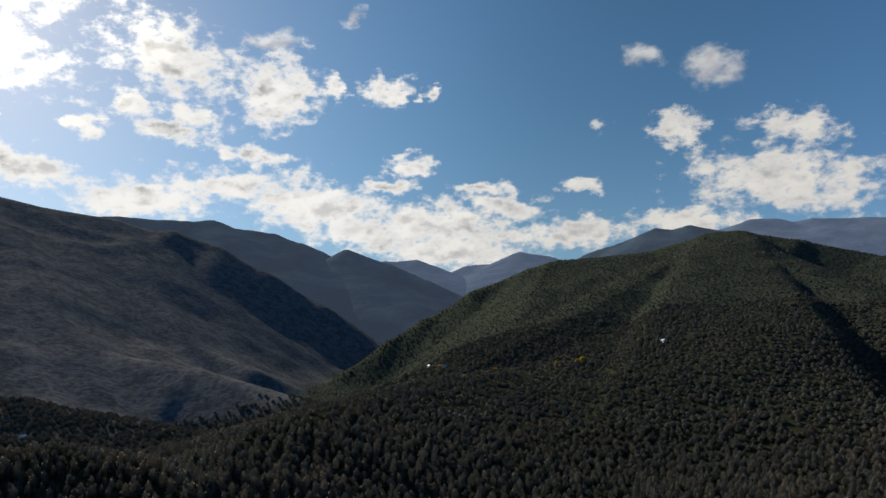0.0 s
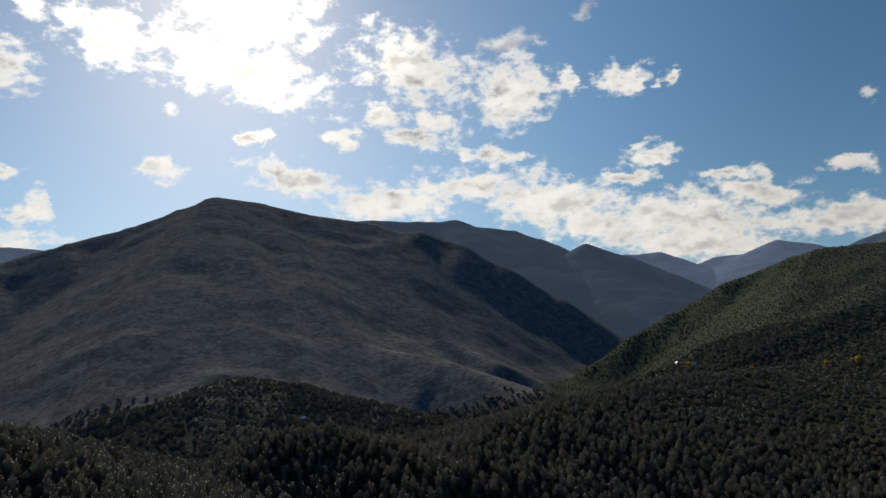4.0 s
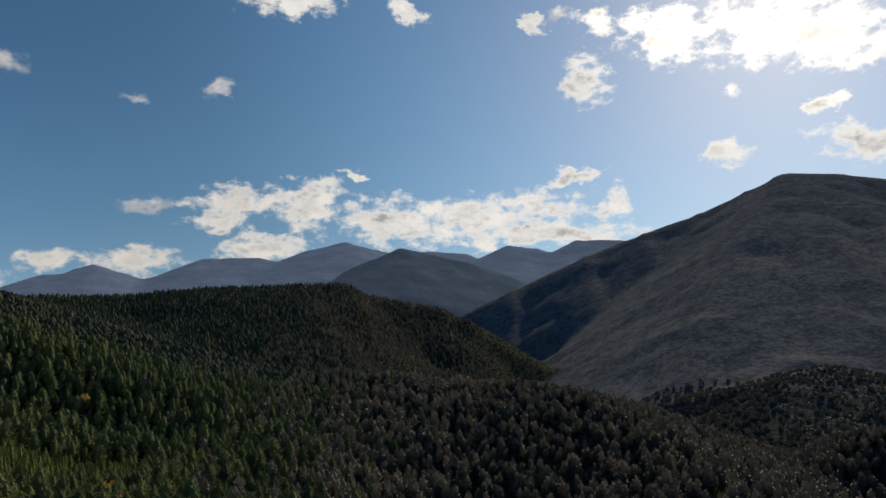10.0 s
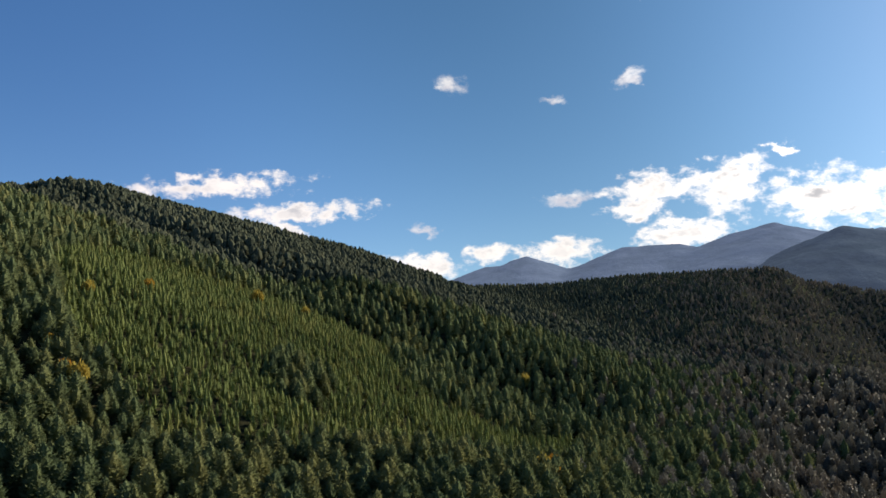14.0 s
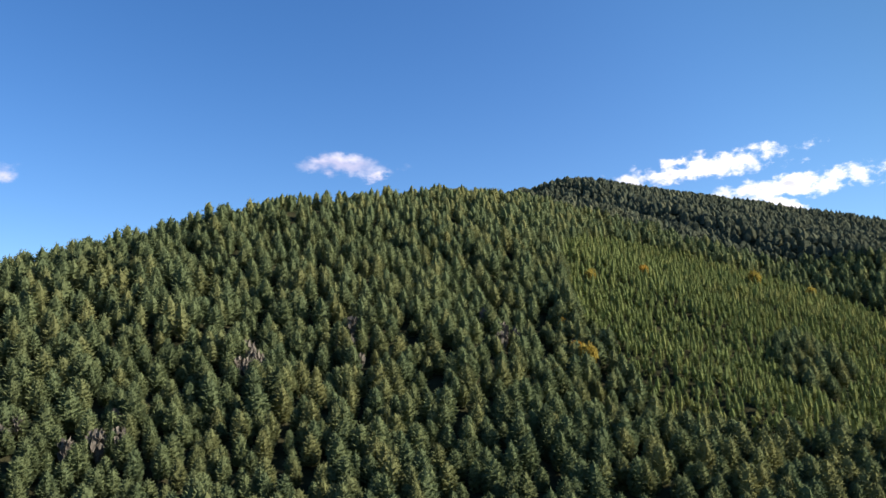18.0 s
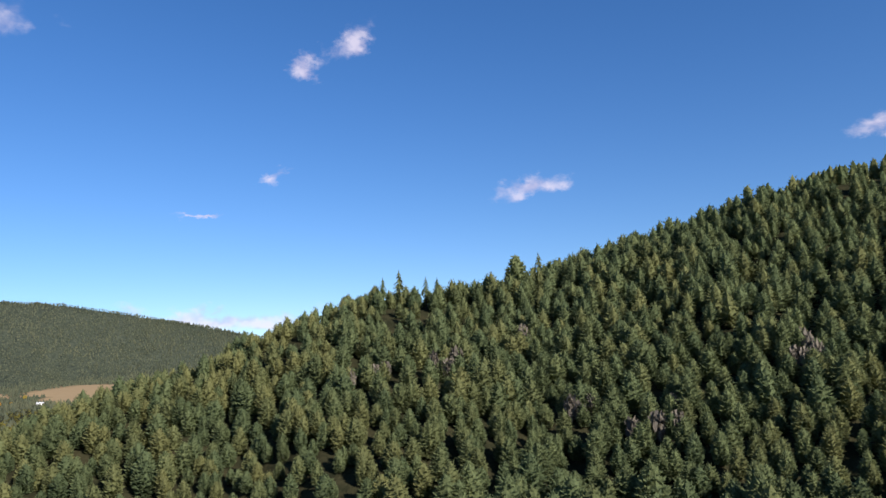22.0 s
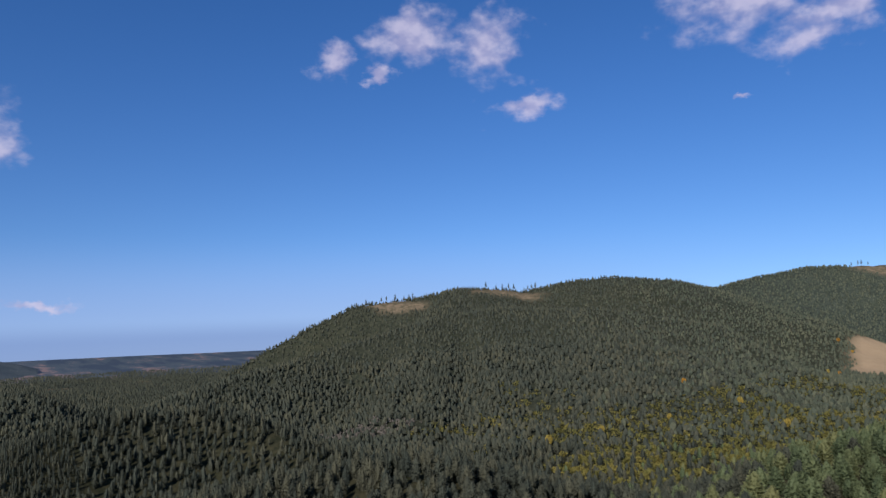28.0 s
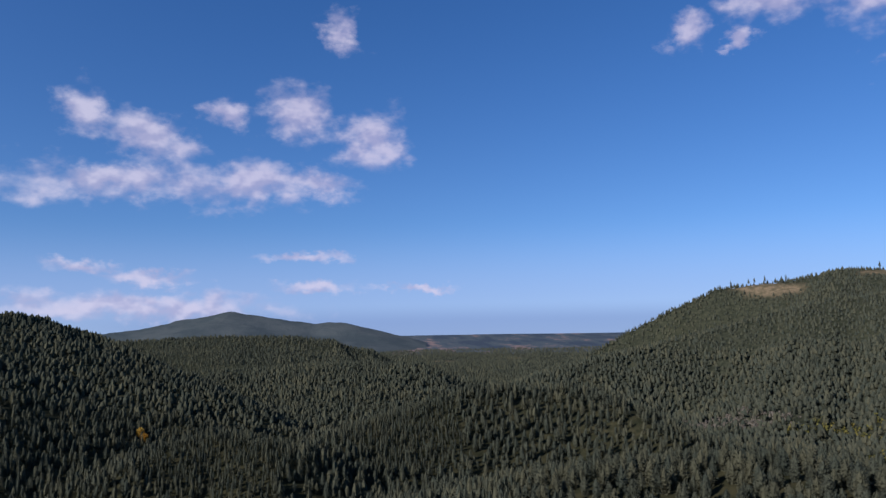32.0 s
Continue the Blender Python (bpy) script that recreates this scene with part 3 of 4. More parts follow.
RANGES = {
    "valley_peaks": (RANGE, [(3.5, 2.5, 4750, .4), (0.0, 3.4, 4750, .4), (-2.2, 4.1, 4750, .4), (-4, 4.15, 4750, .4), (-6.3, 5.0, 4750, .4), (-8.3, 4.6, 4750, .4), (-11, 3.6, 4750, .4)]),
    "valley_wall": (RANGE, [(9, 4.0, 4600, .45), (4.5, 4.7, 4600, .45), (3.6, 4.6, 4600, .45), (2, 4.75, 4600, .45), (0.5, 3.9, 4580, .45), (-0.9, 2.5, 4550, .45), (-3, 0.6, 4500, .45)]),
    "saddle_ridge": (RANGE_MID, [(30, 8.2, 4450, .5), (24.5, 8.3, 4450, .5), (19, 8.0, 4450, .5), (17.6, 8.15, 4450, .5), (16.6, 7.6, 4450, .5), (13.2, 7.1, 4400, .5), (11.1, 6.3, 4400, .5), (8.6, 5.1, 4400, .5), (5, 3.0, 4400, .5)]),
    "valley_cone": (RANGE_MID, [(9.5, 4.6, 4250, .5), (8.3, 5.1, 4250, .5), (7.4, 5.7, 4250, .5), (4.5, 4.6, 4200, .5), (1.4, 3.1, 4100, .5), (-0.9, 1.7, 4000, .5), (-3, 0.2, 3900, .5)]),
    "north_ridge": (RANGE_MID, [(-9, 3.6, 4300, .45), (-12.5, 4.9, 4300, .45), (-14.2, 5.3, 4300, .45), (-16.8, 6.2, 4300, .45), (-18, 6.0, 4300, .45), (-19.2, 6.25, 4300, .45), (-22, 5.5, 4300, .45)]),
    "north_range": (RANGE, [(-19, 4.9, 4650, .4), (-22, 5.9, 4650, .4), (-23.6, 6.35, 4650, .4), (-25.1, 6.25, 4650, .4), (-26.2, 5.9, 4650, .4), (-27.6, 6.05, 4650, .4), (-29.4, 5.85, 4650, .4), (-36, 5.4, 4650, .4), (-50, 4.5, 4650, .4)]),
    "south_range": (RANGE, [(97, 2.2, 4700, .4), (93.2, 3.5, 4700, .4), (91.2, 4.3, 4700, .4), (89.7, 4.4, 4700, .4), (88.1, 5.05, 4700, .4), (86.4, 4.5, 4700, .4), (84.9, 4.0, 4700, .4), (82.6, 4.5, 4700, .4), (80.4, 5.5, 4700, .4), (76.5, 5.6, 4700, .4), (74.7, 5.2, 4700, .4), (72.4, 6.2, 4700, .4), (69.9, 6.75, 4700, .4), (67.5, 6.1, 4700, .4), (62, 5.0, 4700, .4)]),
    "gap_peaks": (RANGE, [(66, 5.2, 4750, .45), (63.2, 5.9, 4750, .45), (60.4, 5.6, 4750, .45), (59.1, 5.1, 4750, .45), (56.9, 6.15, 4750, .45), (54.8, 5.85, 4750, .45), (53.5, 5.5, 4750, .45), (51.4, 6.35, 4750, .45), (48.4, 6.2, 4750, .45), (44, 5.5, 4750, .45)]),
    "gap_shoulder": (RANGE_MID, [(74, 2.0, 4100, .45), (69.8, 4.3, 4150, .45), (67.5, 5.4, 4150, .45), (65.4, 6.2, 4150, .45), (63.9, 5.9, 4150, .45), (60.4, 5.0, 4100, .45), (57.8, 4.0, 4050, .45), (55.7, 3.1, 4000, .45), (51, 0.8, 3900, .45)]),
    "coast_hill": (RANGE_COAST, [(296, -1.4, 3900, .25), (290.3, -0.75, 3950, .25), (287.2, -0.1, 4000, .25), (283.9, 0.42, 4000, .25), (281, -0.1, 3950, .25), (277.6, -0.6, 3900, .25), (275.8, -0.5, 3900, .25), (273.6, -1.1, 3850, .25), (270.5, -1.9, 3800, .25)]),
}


def build_range(name, mat, points):
    """A ridge of the far country with both flanks."""
    lo, hi = min(p[0] for p in points), max(p[0] for p in points)
    mid = sum(p[2] for p in points) / len(points)
    az = np.radians(np.arange(lo - 1.5, hi + 1.5, 0.2))
    r = np.linspace(mid - 1700, min(mid + 500, 4930), 70)
    rr, aa = np.meshgrid(r, az, indexing="ij")
    x, y = -np.sin(aa) * rr, np.cos(aa) * rr
    z, off = ridge_height(points, x, y, 0, 0)
    z = z - 0.4 * np.maximum(off - 700, 0) + (waves(x, y, 330, 23) * 16 - 8) * np.clip(off / 200, 0, 1) + waves(x, y, 60, 29) * 3.5
    # worn, rounded flanks under a sharp crest
    for _ in range(12):
        mean = z.copy()
        mean[:, 1:-1] = (z[:, :-2] + 2 * z[:, 1:-1] + z[:, 2:]) / 4
        z = np.where(off > 70, mean, z)
    z = np.maximum(z, land_height(x, y) - 25)
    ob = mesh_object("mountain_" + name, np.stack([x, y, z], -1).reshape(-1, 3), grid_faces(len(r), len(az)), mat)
    tagged(ob, "hazy blue far mountain ridge with wooded flanks", "mountain", kind="structure")


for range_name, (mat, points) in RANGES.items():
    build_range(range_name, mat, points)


def build_coast_plain():
    """The low country towards the sea, farms and woods in long strips, with haze put into colour and glow."""
    m, n, bsdf = material("coast_farmland")
    p = n.vec("MULTIPLY", world_place(n), (0.35, 1.6, 1.0))
    strips, spots = n.noise(p, 0.0045, 4.0, 0.6), n.noise(world_place(n), 0.02, 4.0, 0.6)
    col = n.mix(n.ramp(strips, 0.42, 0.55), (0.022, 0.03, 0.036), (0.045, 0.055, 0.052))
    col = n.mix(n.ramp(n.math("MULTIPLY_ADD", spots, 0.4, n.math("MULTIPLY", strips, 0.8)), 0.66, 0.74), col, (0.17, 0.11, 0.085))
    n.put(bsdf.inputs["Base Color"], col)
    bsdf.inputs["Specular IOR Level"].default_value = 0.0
    # blue glow of the fields themselves, standing in for haze over the lowland
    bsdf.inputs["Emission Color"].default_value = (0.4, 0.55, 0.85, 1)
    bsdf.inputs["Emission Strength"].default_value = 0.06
    az, r = np.radians(np.arange(246, 301, 0.5)), np.geomspace(3150, 4920, 60)
    rr, aa = np.meshgrid(r, az, indexing="ij")
    x, y = -np.sin(aa) * rr, np.cos(aa) * rr
    z = land_height(x, y) + 3 * np.clip((rr - 3150) / 60, 0, 1) - 1
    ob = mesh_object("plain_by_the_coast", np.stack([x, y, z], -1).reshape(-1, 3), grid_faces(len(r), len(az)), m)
    tagged(ob, "hazy blue lowland with strips of woods and farmland", "plain", kind="structure")


build_coast_plain()

# ---------------------------------------------------------------- the forest
RNG = np.random.RandomState(7)


def conifer_whorls(rows, arms, droop=0.1, wide=0.5, seed=1):
    """A fir crown, 1 high and 1 in radius: a dark core and whorls of drooping boughs."""
    rng = np.random.RandomState(seed)
    v, f = [], []
    for k in range(rows):
        t = k / (rows - 1)
        z = 0.1 + 0.84 * t
        reach = (1 - t) ** 0.6 * (0.75 + 0.25 * min(1, t * 4)) + 0.1
        for a in range(arms):
            ang = 6.283 * (a + 0.5 * (k % 2)) / arms + rng.uniform(-0.3, 0.3)
            q = reach * rng.uniform(0.72, 1.12)
            c, s = math.cos(ang), math.sin(ang)
            w = wide * q * rng.uniform(0.8, 1.2)
            i = len(v)
            zt = z - droop * q * rng.uniform(0.4, 1.3)
            v += [(0, 0, z + 0.075), (c * q * 0.55 - s * w, s * q * 0.55 + c * w, z - 0.035), (c * q, s * q, zt), (c * q * 0.55 + s * w, s * q * 0.55 - c * w, z - 0.035)]
            f += [(i, i + 2, i + 1), (i, i + 3, i + 2)]
    i = len(v)
    # the dense inside of the crown, bulging like the tips
    m = 7
    for z, q in ((0.05, 0.62), (0.45, 0.52)):
        v += [(q * rng.uniform(0.85, 1.15) * math.cos(6.283 * a / m), q * rng.uniform(0.85, 1.15) * math.sin(6.283 * a / m), z) for a in range(m)]
    v.append((0, 0, 1.0))
    for a in range(m):
        b = (a + 1) % m
        f += [(i + a, i + b, i + m + b), (i + a, i + m + b, i + m + a), (i + m + a, i + m + b, i + 2 * m)]
    return np.array(v), np.array(f)


def crown_reach(t):
    """Half width of a fir crown at the height t: widest low down, with a blunt dome on top."""
    return max(0.0, 1 - t ** 2.1) ** 0.72 * (0.62 + 0.38 * min(1.0, t * 2.6))


def conifer_tufts(tufts, seed=1, size=1.0, core=(7, (0.03, 0.3, 0.6, 0.84))):
    """A fir crown of many drooping sprays set in a spiral round a dense inside."""
    rng = np.random.RandomState(seed)
    v, f = conifer_dome(*core, seed, 0.66)
    v, f = [tuple(p) for p in v], [tuple(t) for t in f]
    for k in range(tufts):
        t = 0.05 + 0.95 * (1 - ((k + 0.5) / tufts) ** 0.62)
        ang = 2.39996 * k + rng.uniform(-0.35, 0.35)
        q = crown_reach(t) * rng.uniform(0.86, 1.12) + 0.015
        w = size * (0.045 + 0.23 * q) * rng.uniform(0.8, 1.25)
        c, s = math.cos(ang), math.sin(ang)
        z, tip = t + rng.uniform(-0.03, 0.03), rng.uniform(-0.06, 0.035)
        a, m = q * 0.5, q * 0.8
        i = len(v)
        v += [(c * a, s * a, z - 0.01), (c * m - s * w, s * m + c * w, z - 0.03), (c * q * 1.05, s * q * 1.05, z - tip), (c * m + s * w, s * m - c * w, z - 0.03)]
        f += [(i, i + 2, i + 1), (i, i + 3, i + 2)]
    return np.array(v), np.array(f)


def conifer_dome(sides, levels, seed=1, shrink=1.0):
    """An uneven, bulging fir crown: rings of different width up to a blunt tip."""
    rng = np.random.RandomState(seed)
    v, f = [], []
    for k, z in enumerate(levels):
        turn = rng.uniform(0, 6.283)
        for a in range(sides):
            q = crown_reach(z) * shrink * rng.uniform(0.74, 1.26)
            ang = 6.283 * a / sides + turn * (k == 0) + rng.uniform(-0.2, 0.2)
            v.append((q * math.cos(ang), q * math.sin(ang), z + rng.uniform(-0.05, 0.05) * (k > 0)))
        if k:
            for a in range(sides):
                p, q = (k - 1) * sides + a, (k - 1) * sides + (a + 1) % sides
                f += [(p, q, q + sides), (p, q + sides, p + sides)]
    n_, top = len(v), (len(levels) - 1) * sides
    v.append((rng.uniform(-0.05, 0.05), rng.uniform(-0.05, 0.05), 0.96))
    f += [(top + a, top + (a + 1) % sides, n_) for a in range(sides)]
    return np.array(v), np.array(f)


def conifer_cone(sides, seed=1):
    rng = np.random.RandomState(seed)
    v = [(0, 0, 1.0)] + [(rng.uniform(0.75, 1.2) * math.cos(6.283 * a / sides), rng.uniform(0.7, 1.2) * math.sin(6.283 * a / sides), rng.uniform(0, 0.15)) for a in range(sides)]
    return np.array(v), np.array([(0, 1 + a, 1 + (a + 1) % sides) for a in range(sides)])


def broad_crown(clumps, seed=1):
    """A leafy crown of many small tilted leaf clumps with gaps between them."""
    rng = np.random.RandomState(seed)
    v, f = [], []
    for k in range(clumps):
        u = rng.normal(size=3)
        u /= np.linalg.norm(u)
        c = np.array([u[0] * 0.85, u[1] * 0.85, 0.6 + u[2] * 0.36]) * rng.uniform(0.75, 1.05)
        a, b = rng.normal(size=3), rng.normal(size=3)
        a, b = a / np.linalg.norm(a) * 0.26, b / np.linalg.norm(b) * 0.26
        a[2] *= 0.5
        i = len(v)
        v += [c - a, c + b, c + a, c - b]
        f += [(i, i + 1, i + 2), (i, i + 2, i + 3)]
    return np.array(v), np.array(f)


def scatter(spacing, r0, r1, seed):
    """Loose rows of spots between two distances."""
    rng = np.random.RandomState(seed)
    g = np.arange(-r1, r1, spacing)
    x, y = np.meshgrid(g, g)
    x, y = (x + rng.uniform(-0.46, 0.46, x.shape) * spacing).ravel(), (y + rng.uniform(-0.46, 0.46, y.shape) * spacing).ravel()
    r = np.hypot(x, y)
    keep = (r > r0) & (r < r1)
    return x[keep], y[keep]


def regrowth(x, y):
    """Where the young, lower, brighter stand grows."""
    return np.maximum.reduce([blob(x, y, 110, 640, 15, 260, 9, 0.15), blob(x, y, 99, 555, 17, 110, 9, 0.15), blob(x, y, 284.5, 690, 5.5, 80, 9, 0.2), blob(x, y, 271, 830, 6, 110, 9, 0.2)]) * (1 - blob(x, y, 105.8, 545, 2.4, 45, 9, 0.2)) * (1 - blob(x, y, 88, 640, 9, 25, 9, 0.2))


def alder(x, y):
    """Where leaf trees stand among the firs."""
    return np.maximum.reduce([blob(x, y, 216, 1000, 22, 330, 13, 0.5), blob(x, y, 203, 1500, 12, 250, 14, 0.5)])


def brushy(x, y):
    """Where trees without leaves stand."""
    return np.maximum.reduce([blob(x, y, 34, 1200, 3.6, 190, 15, 0.4), blob(x, y, -5, 1230, 6.5, 90, 15, 0.4), blob(x, y, -2, 980, 4.5, 70, 15, 0.4), blob(x, y, 4, 1350, 3.0, 80, 15, 0.4), blob(x, y, 246, 1150, 5.0, 60, 15, 0.4)])


def plant(name, template, x, y, height, radius, mat, label, seed, category="forest", smooth=False):
    """One stand of trees as one object: each tree turned, leaning and sized on its own."""
    rng = np.random.RandomState(seed)
    shapes = template if isinstance(template, list) else [template]
    z = land_height(x, y) - 0.6
    pick = rng.randint(0, len(shapes), len(x))
    vs, fs, ts, base = [], [], [], 0
    for k, (v, f) in enumerate(shapes):
        sel = np.where(pick == k)[0]
        if not len(sel):
            continue
        ang = rng.uniform(0, 6.283, len(sel))
        c, s = np.cos(ang)[:, None], np.sin(ang)[:, None]
        h, r = height[sel][:, None], radius[sel][:, None]
        lean = rng.normal(0, 0.03, (len(sel), 2))
        px = (v[None, :, 0] * c - v[None, :, 1] * s) * r + v[None, :, 2] * h * lean[:, :1] + x[sel][:, None]
        py = (v[None, :, 0] * s + v[None, :, 1] * c) * r + v[None, :, 2] * h * lean[:, 1:] + y[sel][:, None]
        pz = v[None, :, 2] * h + z[sel][:, None]
        vs.append(np.stack([px, py, pz], -1).reshape(-1, 3))
        fs.append((f[None] + (np.arange(len(sel)) * len(v))[:, None, None] + base).reshape(-1, 3))
        ts.append(np.repeat(rng.uniform(0, 1, len(sel)), len(v)))
        base += len(sel) * len(v)
    ob = mesh_object(name, np.concatenate(vs), np.concatenate(fs), mat, smooth=smooth, attributes=(("tint", np.concatenate(ts)),))
    return tagged(ob, label, category, kind="stuff")


TUFTED = [conifer_tufts(230, seed=k, size=0.6) for k in range(10)]
TUFTED_MID = [conifer_tufts(120, seed=k, size=0.74, core=(6, (0.03, 0.35, 0.7))) for k in range(10)]
TUFTED_FAR = [conifer_tufts(40, seed=k, size=1.05, core=(5, (0.03, 0.4, 0.75))) for k in range(8)]
YOUNG_FIRS = [conifer_tufts(22, seed=k, size=1.3, core=(5, (0.03, 0.5))) for k in range(8)]
DOMES = [conifer_dome(5, (0.03, 0.35, 0.7), seed=k) for k in range(8)]
CONES = [conifer_cone(5, seed=k) for k in range(6)]
LEAFY = [broad_crown(46, seed=k) for k in range(4)]
LEAFY_FAR = [broad_crown(14, seed=k) for k in range(4)]


def named_stretch(x, y):
    """The stretch of the near slope whose trees are built one by one."""
    r, az = np.hypot(x, y), headings(x, y)
    return (r > 292) & (r < 352) & (az > 142) & (az < 202)


def fir_sizes(x, y, seed):
    rng = np.random.RandomState(seed)
    stand = 1 + 0.16 * waves(x, y, 160, 31)
    h = 18.5 * stand * rng.uniform(0.62, 1.22, len(x)) * (1 + 0.14 * waves(x, y, 34, 33))
    young = regrowth(x, y) > 0.5
    az = headings(x, y)
    h = h * np.interp(az, (160, 206), (1.0, 0.68)) * np.interp(az, (38, 80), (0.74, 1.0)) * np.interp(az, (222, 250), (1.0, 1.15))
    h = np.where(young, rng.uniform(7.0, 12.0, len(x)) * stand, h)
    rad = np.where(young, h * rng.uniform(0.24, 0.31, len(x)), h * rng.uniform(0.23, 0.31, len(x)) + 1.0)
    # slimmer, closer trees in the west
    return h, rad * np.interp(az, (222, 250), (1.0, 0.74)), young


def build_forest():
    for spacing, r0, r1, shapes, leafy in ((17.0, 40, 214, DOMES, LEAFY_FAR), (8.3, 215, 430, TUFTED, LEAFY), (8.6, 430, 620, TUFTED_MID, LEAFY), (7.8, 216, 621, TUFTED_FAR, LEAFY_FAR), (8.8, 620, 950, TUFTED_FAR, LEAFY), (7.8, 621, 951, TUFTED_FAR, LEAFY), (8.4, 950, 1600, DOMES, LEAFY_FAR), (10.5, 1600, 3500, CONES, LEAFY_FAR)):
        seed = int(r0)
        x, y = scatter(spacing, r0, r1, seed)
        if 214 < r1 < 952:
            # full boughs on the slopes that rise towards the camera, simpler firs in the deep valley
            steep = (headings(x, y) > 42) & (headings(x, y) < 262)
            x, y = (x[steep], y[steep]) if r1 in (430, 620, 950) else (x[~steep], y[~steep])
        rng = np.random.RandomState(seed + 1)
        az, r = headings(x, y), np.hypot(x, y)
        free = np.maximum(meadow_at(x, y), cut_at(x, y)) < rng.uniform(0.25, 0.9, len(x))
        # few trees on the mountain slopes whose ground colour holds the haze
        sunny = az < 76
        free[sunny] &= hazed_at(x[sunny], y[sunny]) * np.clip((r[sunny] - 1300) / 300, 0, 1) < rng.uniform(0.1, 0.6, sunny.sum()) 
        # gaps where trees have fallen
        gaps = np.where(waves(x, y, 46, 35) < -0.62, 0.6, 0.1)
        free &= ~named_stretch(x, y) & (rng.uniform(0, 1, len(x)) > gaps)
        # towards the far slopes the single trees thin out into the closed canopy
        free &= r + rng.uniform(0, 500, len(x)) < np.where(az > 185, 3800, 2900)
        if r0 == 1600:
            # a closed canopy in the valley towards the sun
            free &= (az > 30) | (r + rng.uniform(0, 400, len(x)) < 2700)
        free &= (az < 301) & (az > -36)
        x, y = x[free], y[free]
        h, rad, young = fir_sizes(x, y, seed + 2)
        if r0 >= 950:
            h, rad = h * (0.9 if r0 < 1600 else 0.7), rad * (0.95 if r0 < 1600 else 0.85)
        # trees towards the sun made lower, so that fewer dark shaded sides show
        h = h * np.where(headings(x, y) < 60, np.interp(np.hypot(x, y), (600, 900, 1450, 1900), (1.0, 0.55, 0.5, 0.3)), 1.0)
        rng = np.random.RandomState(seed + 3)
        leaf = rng.uniform(0, 1, len(x)) < 0.68 * alder(x, y)
        bare = ~leaf & (rng.uniform(0, 1, len(x)) < 0.6 * brushy(x, y))
        fir = ~leaf & ~young & ~bare
        if bare.sum() > 5:
            plant("bare_alder_stand", leafy, x[bare], y[bare], h[bare] * 0.7, rad[bare] * 1.2, BARE, "bare grey-brown alders on a low knoll", seed + 9)
        # the young stand next to the hill is planted closer, below
        young &= ~bare & ~leaf & (np.hypot(x, y) > 1100)
        # the green near hill passes into needles with haze greyed in on both sides
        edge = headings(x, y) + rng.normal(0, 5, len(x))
        green, hazed_side = (edge > 74) & (edge < 219), edge < 74
        for k, (part_of, mat, label) in enumerate(((green, NEEDLES if r0 < 950 else NEEDLES_FAR, "dense dark green fir forest on the slopes"), (hazed_side, NEEDLES_HAZED, "valley fir woods with haze put into a grey-brown colour"), (~green & ~hazed_side, NEEDLES_GREY, "dense grey-green fir forest in the valleys"))):
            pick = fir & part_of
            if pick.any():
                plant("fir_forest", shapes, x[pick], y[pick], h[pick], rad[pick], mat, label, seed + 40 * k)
        if young.any():
            plant("young_fir_stand", shapes, x[young], y[young], h[young], rad[young], YOUNG, "bright green stand of young firs on a cut slope", seed + 5)
        if leaf.sum() > 5:
            plant("alder_stand", leafy, x[leaf], y[leaf], h[leaf] * 0.6, rad[leaf] * 1.2, LARCHY, "yellowing alder trees among dark firs", seed + 6)
    x, y = scatter(4.9, 330, 960, 91)
    az = headings(x, y)
    keep = (regrowth(x, y) > 0.5) & (RNG.uniform(0, 1, len(x)) < 0.93)
    x, y = x[keep], y[keep]
    h, rad, young = fir_sizes(x, y, 92)
    h = h * RNG.choice([0.8, 1.0, 1.0, 1.3], len(x))
    for k, (side, mat, label) in enumerate(((az[keep] < 150, YOUNG, "bright green stand of young firs on a cut slope"), (az[keep] > 150, NEEDLES_GREY, "low close stand of young olive green firs"))):
        plant("young_fir_stand", YOUNG_FIRS, x[side], y[side], h[side], rad[side], mat, label, 93 + k)


build_forest()

# ---------------------------------------------------------------- single trees


def part(name, shape, mat, parent, label="", tint=0.5):
    """Links a shape (points, triangles) as one mesh under a thing or a part."""
    v, f = shape
    ob = mesh_object(name, v, f, mat, parent, smooth=False, attributes=(("tint", np.full(len(v), tint)),))
    return tagged(ob, label)


def thing(name, label, category, group=""):
    return tagged(new(name), label, category, group)


def joined(shapes):
    vs, fs, base = [], [], 0
    for v, f in shapes:
        vs.append(np.asarray(v, float)), fs.append(np.asarray(f) + base)
        base += len(v)
    return np.concatenate(vs), np.concatenate(fs)


def stem(points, sides=6):
    """A tapering trunk or limb along points (x, y, z, radius)."""
    v, f = [], []
    for k, (x, y, z, r) in enumerate(points):
        v += [(x + r * math.cos(6.283 * a / sides), y + r * math.sin(6.283 * a / sides), z) for a in range(sides)]
        if k:
            for a in range(sides):
                p, q = (k - 1) * sides + a, (k - 1) * sides + (a + 1) % sides
                f += [(p, q, q + sides), (p, q + sides, p + sides)]
    return np.array(v), np.array(f)


def sized(shape, r, h, z0=0.0):
    v, f = shape
    return v * np.array([r, r, h]) + np.array([0, 0, z0]), f


def ground_at(az, r):
    x, y = -math.sin(radians(az)) * r, math.cos(radians(az)) * r
    return x, y, float(land_height(np.array([x]), np.array([y]))[0])


def stand(az, r, turn=0.0, size=1.0, sink=0.3):
    x, y, z = ground_at(az, r)
    return pose(x, y, z - sink, 0, 0, turn) @ Matrix.Scale(size, 4)


